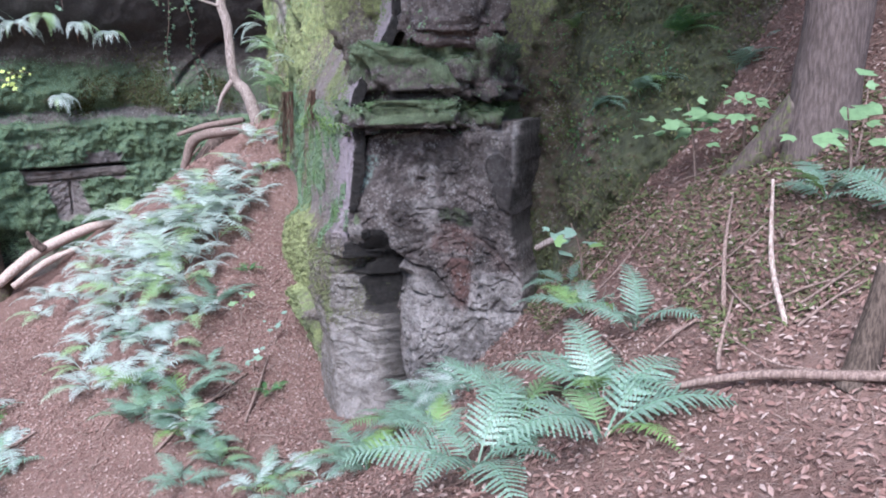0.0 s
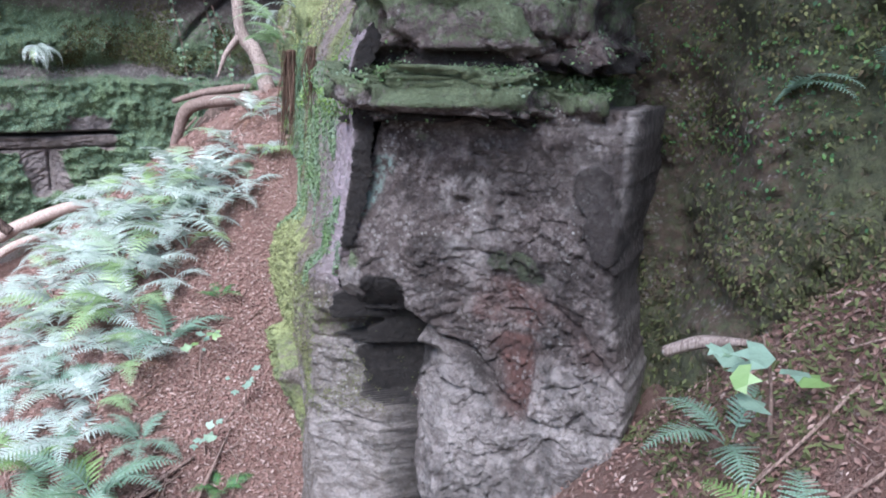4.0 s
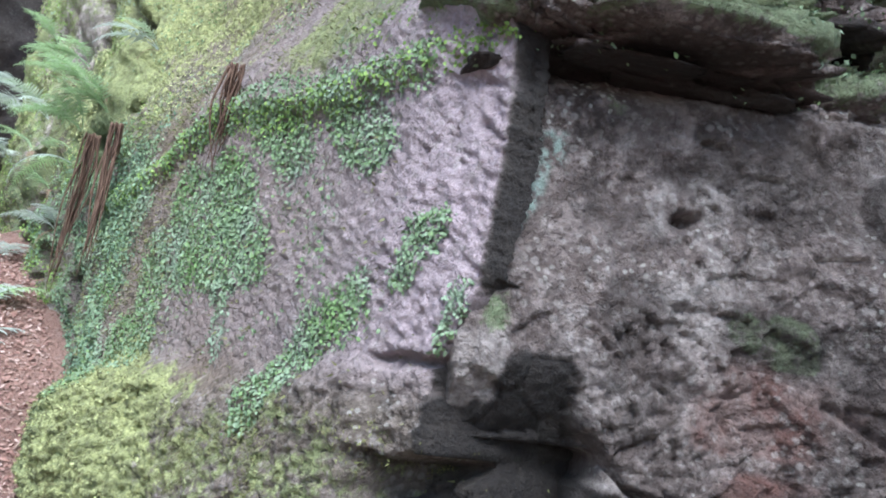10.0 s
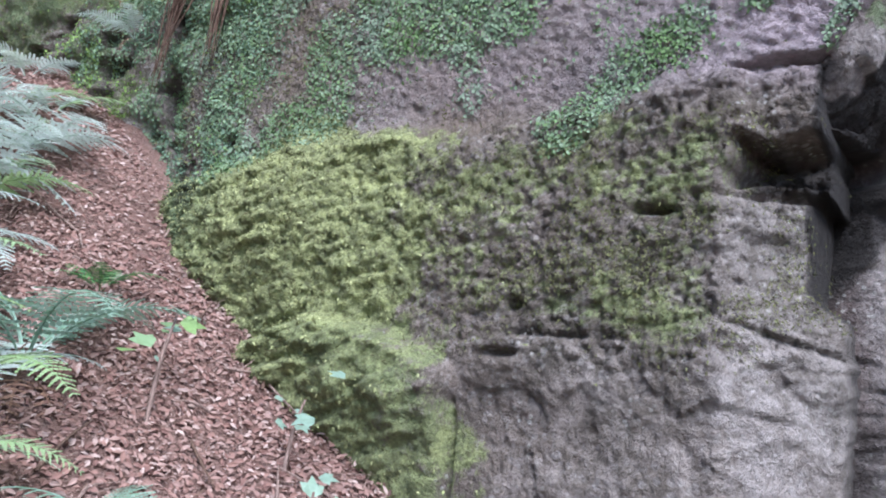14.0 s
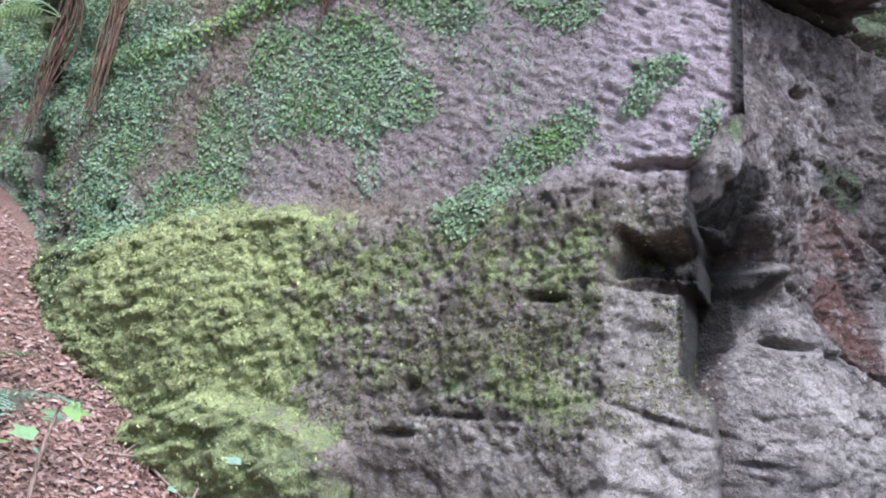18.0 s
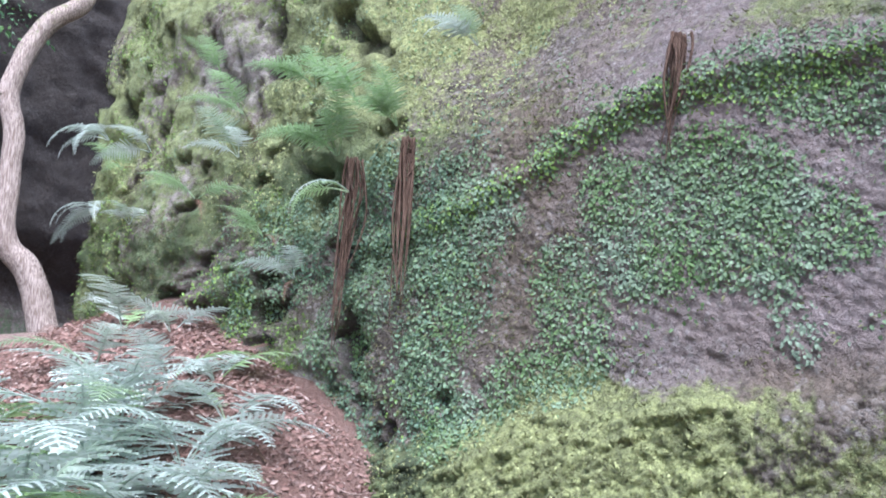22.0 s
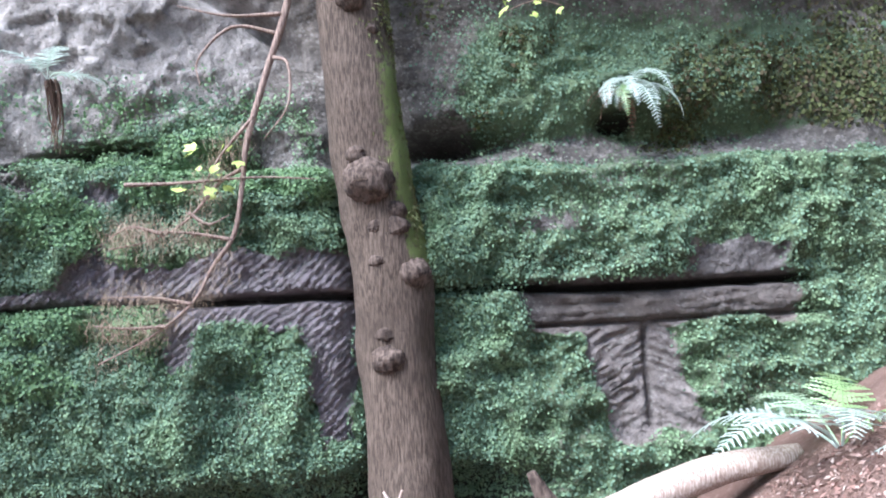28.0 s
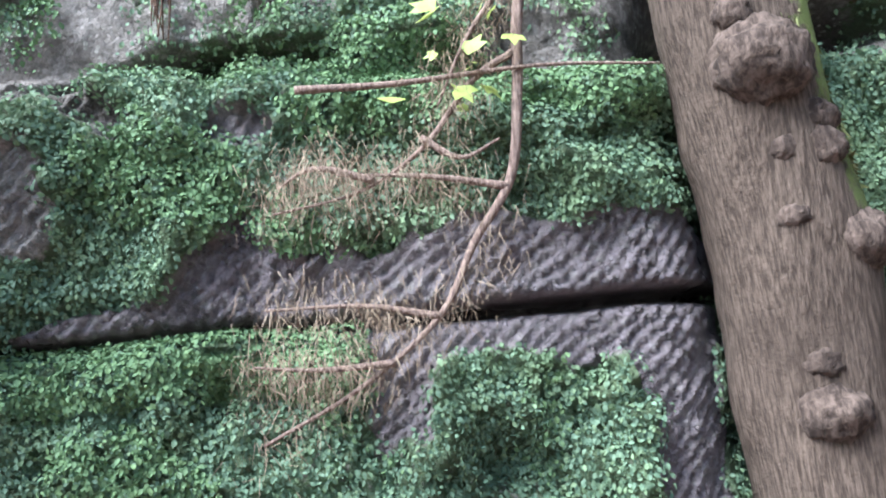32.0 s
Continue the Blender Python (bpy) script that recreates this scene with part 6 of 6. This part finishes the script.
root_column("root_column", (-1.66, 8.38, 2.32), (-1.74, 8.42, 1.50), 0.028, 1, "brown fibrous fern roots hanging down the rock")
root_column("root_column", (-1.55, 8.10, 2.32), (-1.60, 8.16, 1.56), 0.03, 2, "brown fibrous fern roots hanging down the rock")
root_column("root_column", (-1.15, 7.02, 2.32), (-1.17, 7.12, 1.92), 0.025, 3, "short brown root hanging from the ledge")
root_column("root_column", (-8.02, 9.86, 2.42), (-8.0, 9.88, 2.0), 0.035, 4, "brown fern root stock on the cliff ledge")
fern(-1.72, 8.42, 0.36, 5, "bright", 801, 2.33, lean=1.9, group="ferns on the rock", label="pale fern rooted on the ledge")
fern(-1.6, 8.1, 0.36, 5, "bright", 802, 2.36, lean=1.4, group="ferns on the rock", label="green fern rooted on the ledge")
fern(-1.72, 8.3, 0.34, 3, "hang", 803, 2.12, lean=1.9, group="ferns on the rock")
fern(-1.95, 9.1, 0.36, 3, "pale", 804, 2.55, lean=1.9, group="ferns on the rock", label="pale fern on the mossy rock")
fern(-2.2, 10.0, 0.34, 3, "pale", 805, 2.9, lean=1.9, group="ferns on the rock", label="green fern on the mossy rock")
fern(-2.35, 10.6, 0.42, 6, "hang", 806, 3.2, lean=1.9, group="ferns on the rock")
fern(-2.35, 10.7, 0.4, 5, "hang", 807, 2.75, lean=1.9, group="ferns on the rock")
fern(-2.0, 9.3, 0.36, 3, "bright", 808, 3.1, lean=1.9, group="ferns on the rock", label="green fern on the mossy rock")
fern(-1.75, 8.6, 0.36, 3, "bright", 809, 2.75, lean=1.9, group="ferns on the rock", label="pale fern on the mossy rock")
for i, (x, y, z, s) in enumerate(((-1.78, 8.75, 1.85, 0.26), (-1.86, 8.95, 2.1, 0.28), (-2.05, 9.5, 2.45, 0.3), (-2.25, 10.2, 2.5, 0.3), (-2.3, 10.35, 2.9, 0.3), (-1.9, 9.2, 2.85, 0.32), (-1.42, 7.75, 2.6, 0.3), (-1.7, 8.25, 2.5, 0.34))):
    fern(x, y, s, 3, "bright" if i % 3 else "pale", 840 + i, z, dead=1, lean=1.9, group="ferns on the rock", label="bright green fern on the mossy rock")
fern(-8.02, 9.84, 0.30, 6, "pale", 810, 2.42, group="ferns on the cliff", label="pale little fern on the cliff ledge")
fern(-8.3, 9.45, 0.34, 6, "hang", 811, 2.05, lean=2.4, group="ferns on the cliff", label="drooping pale fern beside the log")


def on_mesh(name, ob, count, size, mat, label, low=0.35, shape=(LEAF_V, LEAF_F), zmax=9.0):
    """Small leaves over the upward parts of a block."""
    v = np.array([p.co[:] for p in ob.data.vertices])
    n = np.array([p.normal[:] for p in ob.data.vertices])
    w = np.clip(n[:, 2] - low, 0, None) + 1e-9
    pick = rng.choice(len(v), count, p=w / w.sum())
    me = leaves(name, v[pick] + rng.normal(0, 0.012, (count, 3)), n[pick], (0, 0, -1), size, mat, rng, 0.6, shape)
    thing(name, me, label, "moss", kind="stuff")


for ob in list(outcrop.children):
    if ob.name.startswith(("ledge_slab", "upper_block")):
        on_mesh("slab_moss", ob, 8000, 0.014, LIVER, "dull green leafy moss over the slab", 0.5)
    elif ob.name.startswith("crown_block"):
        on_mesh("crown_moss", ob, 3500, 0.02, LIVER, "dull green moss on the crowning rock", 0.2)


def on_cliff(s, z, out=0.05):
    i = int(np.argmin(np.abs(cliff.u[:, 0] - s)))
    j = int(np.argmin(np.abs(cliff.z[0] - z)))
    return cliff.p[i, j] + cliff.out * out


for i, (s, z, size, n) in enumerate(((0.58, 2.36, 0.42, 11), (0.1, 3.42, 0.5, 9), (0.45, 3.5, 0.5, 10), (0.95, 3.4, 0.45, 8), (1.4, 3.3, 0.45, 8), (-0.3, 3.5, 0.45, 8))):
    p = on_cliff(s, z)
    fern(p[0], p[1], size, n, "hang", 820 + i, p[2], dead=4 if i else 10, lean=-math.pi + 0.65, group="hanging ferns on the cliff", label="tuft of drooping pale and withered fern fronds")


def vine(s, z0, z1, seed, leaf_count, mat=IVY, leaf=0.05):
    r = np.random.default_rng(seed)
    zs = np.linspace(z0, z1, 9)
    pts = [tuple(on_cliff(s + r.normal(0, 0.04) + 0.05 * k, z, 0.04)) for k, z in enumerate(zs)]
    ob = thing("ivy_vine", None, "thin ivy stem hanging down the dark cliff", "vine", "ivy vines")
    limb(pts, (0.009, 0.007, 0.004), TWIG, "stem", ob, "", 50, 6)
    c = spline(pts, 200)
    p = c[r.integers(200, size=leaf_count)] + r.normal(0, 0.035, (leaf_count, 3))
    part("ivy_leaves", leaves("ivy_leaves", p, np.tile([[0.5, -0.75, 0.4]], (leaf_count, 1)), (0, 0, -1), leaf, mat, r, 0.5, MAPLE), ob, "", "stuff")


for i, (s, a, b, n) in enumerate(((2.1, 5.2, 1.7, 160), (2.5, 4.2, 2.1, 110), (2.85, 3.0, 1.8, 60), (-0.75, 5.0, 3.7, 60), (0.3, 5.4, 3.6, 40), (1.7, 5.4, 3.7, 70), (3.0, 5.6, 4.0, 60))):
    vine(s, a, b, 900 + i, n, LIME if i == 3 else IVY)


# leafy ivy bush hanging from the cliff top
bush = thing("ivy_bush", None, "leafy ivy bush hanging over the dark cliff", "shrub")
for i, (q, z) in enumerate(((1.9, 4.6), (2.4, 4.5), (2.9, 4.75), (3.3, 5.1), (1.4, 5.0))):
    a, b = on_cliff(q, z + 0.3, 0.0), on_cliff(q, z - 0.1, 0.1)
    limb([tuple(a), tuple((a + b) / 2 + cliff.out * 0.15), tuple(b)], (0.008, 0.008, 0.004), TWIG, "stem", bush, "", 16, 6)
    p = b + rng.normal(0, 1, (170, 3)) * np.array([0.2, 0.16, 0.14]) + np.array([0, 0, 0.25])
    part("foliage", leaves("foliage", p, np.tile([[0.3, -0.6, 0.7]], (170, 1)), (0, 0, -1), 0.055, FERNDARK if i % 2 else IVY, rng, 0.5), bush, "", "stuff")

# ---- the bank above the start of the walk: beech, saplings, sticks ----
beech = thing("beech_tree", None, "large grey tree on the bank with a spreading crown", "tree")
limb([(1.84, 3.72, 1.5), (1.86, 3.72, 2.1), (1.92, 3.72, 3.0), (1.92, 3.7, 4.5), (1.6, 3.4, 6.2), (1.2, 3.0, 7.6)], (0.20, 0.16, 0.145, 0.14, 0.13, 0.09), DARKBARK, "trunk", beech, "", 60, 22, bump=0.1, moss=lambda p, r: 0.6 * soft(p[..., 2], 2.3, 1.7))
for q, (dx, dy) in enumerate(((-0.3, 0.25), (0.3, -0.2))):
    limb([(1.8, 3.75, 2.15), (1.8 + dx * 0.5, 3.75 + dy * 0.5, 1.95), (1.8 + dx, 3.75 + dy, float(ground_z(1.8 + dx, 3.75 + dy)) - 0.05)], (0.12, 0.08, 0.04), DARKBARK, "root", beech, "", 20, 10, moss=lambda p, r: 0.4 + 0 * p[..., 2])
# the crown is out of view, added to shade the front face and bank
SHADE_BOUGHS = ((-1.6, 2.6, 6.4), (0.2, 1.4, 6.6), (0.4, 4.2, 6.8), (2.4, 2.2, 6.6), (-0.6, 3.8, 6.0), (3.2, 4.4, 6.8), (1.6, 5.6, 6.6), (-0.2, 2.4, 7.6), (3.0, 3.2, 5.6), (2.6, 5.8, 5.8))
for q in SHADE_BOUGHS:
    limb([(1.75, 3.6, 4.6), (1.75 + (q[0] - 1.75) * 0.5, 3.6 + (q[1] - 3.6) * 0.5, 4.6 + (q[2] - 4.6) * 0.6), q], (0.08, 0.05, 0.015), BARK, "bough", beech, "", 20, 8, moss=lambda p, r: 0 * p[..., 2])
shade_crown_at = np.concatenate([np.array(q) + rng.normal(0, 1, (1500, 3)) * np.array([0.75, 0.75, 0.3]) for q in SHADE_BOUGHS])
part("crown", leaves("crown", shade_crown_at, np.tile([[0.0, 0.0, 1.0]], (len(shade_crown_at), 1)), (0, 0, -0.3), 0.10, FERNDARK, rng, 0.5), beech, "dense green leafy crown", "stuff")


def sapling(x, y, h, lean, n, size, mat, seed, label, z=None):
    r = np.random.default_rng(seed)
    z = float(ground_z(x, y)) if z is None else z
    ob = thing("sapling", None, label, "sapling", "saplings on the bank")
    top = (x + lean[0], y + lean[1], z + h)
    stem = limb([(x, y, z - 0.05), (x + lean[0] * 0.4, y + lean[1] * 0.4, z + h * 0.55), top], (0.008, 0.006, 0.003), TWIG, "stem", ob, "", 16, 6)
    for i in range(n):
        f = r.uniform(0.65, 1.0)
        p = np.array([x + lean[0] * f, y + lean[1] * f, z + h * f]) + r.normal(0, 0.5, 3) * np.array([size * 2.2, size * 2.2, size])
        me = leaves("leaf", p[None], np.array([[0.0, -0.35, 0.9]]), r.normal(0, 1, 3), size, mat, r, 0.25, MAPLE)
        part("leaf", me, stem)


sapling(1.42, 4.2, 0.42, (-0.10, -0.12), 24, 0.10, LIMEG, 11, "young sycamore sapling with lobed bright green leaves")
sapling(1.75, 3.2, 0.4, (-0.1, -0.1), 10, 0.10, LIMEG, 12, "young sapling with pale green leaves")
sapling(1.95, 3.0, 0.5, (0.0, -0.15), 12, 0.10, LIMEG, 13, "young sapling with pale green leaves")
sapling(1.62, 4.05, 0.3, (-0.05, -0.12), 12, 0.08, LIMEG, 18, "young sapling with pale green leaves")
sapling(0.86, 4.5, 0.35, (-0.1, -0.1), 9, 0.09, FERN, 14, "small broad-leaved seedling beside the rock")
sapling(-1.75, 6.5, 0.18, (0.02, 0), 6, 0.06, FERN, 15, "tiny seedling in the leaf litter")
sapling(-1.98, 7.05, 0.3, (0.05, 0), 8, 0.055, FERN, 16, "tiny seedling in the leaf litter")
sapling(-1.62, 6.9, 0.22, (0.05, 0), 6, 0.06, FERN, 17, "tiny seedling in the leaf litter")


def stick(pts, r, mat, label, seed=1, name="fallen_stick"):
    thing(name, tube(name, pts, r, mat, 24, 8, 0.15, seed, (lambda p, q: 0 * p[..., 2]) if mat in (BARK, DEADWOOD) else None), label, "stick", "fallen sticks")


def on_ground(x, y, up=0.02):
    return (x, y, float(ground_z(x, y)) + up)


stick([on_ground(0.74, 2.66, 0.03), on_ground(1.04, 2.45, 0.05), on_ground(1.35, 2.22, 0.04), on_ground(1.75, 1.95, 0.03)], (0.010, 0.016, 0.018, 0.018), TWIG, "long dry fallen branch lying on the leaves", 2)
stick([(0.62, 4.92, 1.25), (0.72, 4.84, 1.32), (0.84, 4.74, 1.36)], (0.022, 0.024, 0.012), DEADWOOD, "short pale stick against the bank", 3)
stick([on_ground(1.28, 2.72, 0.0), (1.27, 2.85, 1.62), (1.3, 2.95, 1.92)], (0.012, 0.010, 0.006), PALEWOOD, "upright pale broken stick on the bank", 4)
stick([on_ground(1.0, 2.62), (1.02, 2.68, 1.32), (1.1, 2.78, 1.5)], (0.009, 0.008, 0.004), TWIG, "thin dry stick among the leaves", 5)
stick([on_ground(1.15, 3.0), (1.22, 3.2, 1.6), (1.36, 3.5, 1.78)], (0.01, 0.009, 0.004), TWIG, "thin dry stick among the leaves", 6)
stick([on_ground(-2.13, 5.9), on_ground(-1.95, 6.2, 0.04), on_ground(-1.8, 6.45)], (0.012, 0.014, 0.008), TWIG, "dry stick on the leaves", 7)
stick([on_ground(-1.68, 5.85), on_ground(-1.66, 6.3, 0.05), on_ground(-1.65, 6.7)], (0.011, 0.012, 0.006), TWIG, "dry stick on the leaves", 8)
stick([on_ground(-2.35, 5.6), on_ground(-2.1, 5.95, 0.06), on_ground(-1.83, 6.31)], (0.014, 0.014, 0.008), TWIG, "dry stick on the leaves", 9)
stick([on_ground(-4.3, 5.95), on_ground(-4.0, 6.1, 0.06), on_ground(-3.65, 6.25)], (0.016, 0.018, 0.008), TWIG, "dry stick on the leaves", 10)
stick([on_ground(1.3, 2.3, -0.03), (1.34, 2.3, 1.4), (1.41, 2.32, 1.72)], (0.06, 0.05, 0.035), BARK, "mossy stump of a dead stem", 11)
for i in range(110):
    x, y = rng.uniform(-3.2, -1.3), rng.uniform(5.3, 9.0)
    if on_floor(np.array([x]), np.array([y]))[0] and (x + 0.69) * 0.9473 + (y - 5.64) * 0.3204 < -0.12:
        a, ln = rng.uniform(0, 6.28), rng.uniform(0.1, 0.28)
        stick([on_ground(x, y), on_ground(x + math.cos(a) * ln * 0.5, y + math.sin(a) * ln * 0.5, 0.03), on_ground(x + math.cos(a) * ln, y + math.sin(a) * ln, rng.uniform(0.01, 0.1))], (0.005, 0.004, 0.002), TWIG if i % 3 else ROOTBROWN, "thin dry twig on the leaf litter", 20 + i, "twig")
for i in range(26):
    x, y = rng.uniform(0.6, 1.9), rng.uniform(2.3, 4.4)
    a, ln = rng.uniform(0, 6.28), rng.uniform(0.12, 0.4)
    stick([on_ground(x, y), on_ground(x + math.cos(a) * ln * 0.5, y + math.sin(a) * ln * 0.5, 0.03), on_ground(x + math.cos(a) * ln, y + math.sin(a) * ln, rng.uniform(0.01, 0.15))], (0.006, 0.005, 0.002), TWIG, "thin dry twig on the leaf litter", 60 + i, "twig")

for i, (x, y, s, k) in enumerate(((0.95, 5.15, 0.34, "green"), (1.25, 4.95, 0.36, "green"), (1.75, 4.62, 0.36, "green"), (2.1, 4.75, 0.4, "green"), (1.45, 4.9, 0.34, "deep"), (0.75, 5.5, 0.3, "green"))):
    u = (x - 0.30) * 0.894 - (y - 5.75) * 0.447
    a = int(np.argmin(np.abs(bank.u[:, 0] - u)))
    b = int(np.argmin(np.abs(bank.z[0] - (2.1 + 0.12 * i))))
    p = bank.p[a, b]
    fern(p[0], p[1], s, 6, k, 860 + i, p[2], lean=3.6, group="ferns on the bank", label="shaded green fern on the mossy bank")

litter("ground_moss", 7000, (1.05, 2.1), (2.7, 4.2), 0.03, "dark green moss patches on the bank", DMOSS, (BLADE_V, BLADE_F), 1.6, 0.7)
litter("ground_moss", 4000, (0.6, 1.3), (4.2, 5.4), 0.03, "dark green moss beside the rock", DMOSS, (BLADE_V, BLADE_F), 1.6, 0.7)
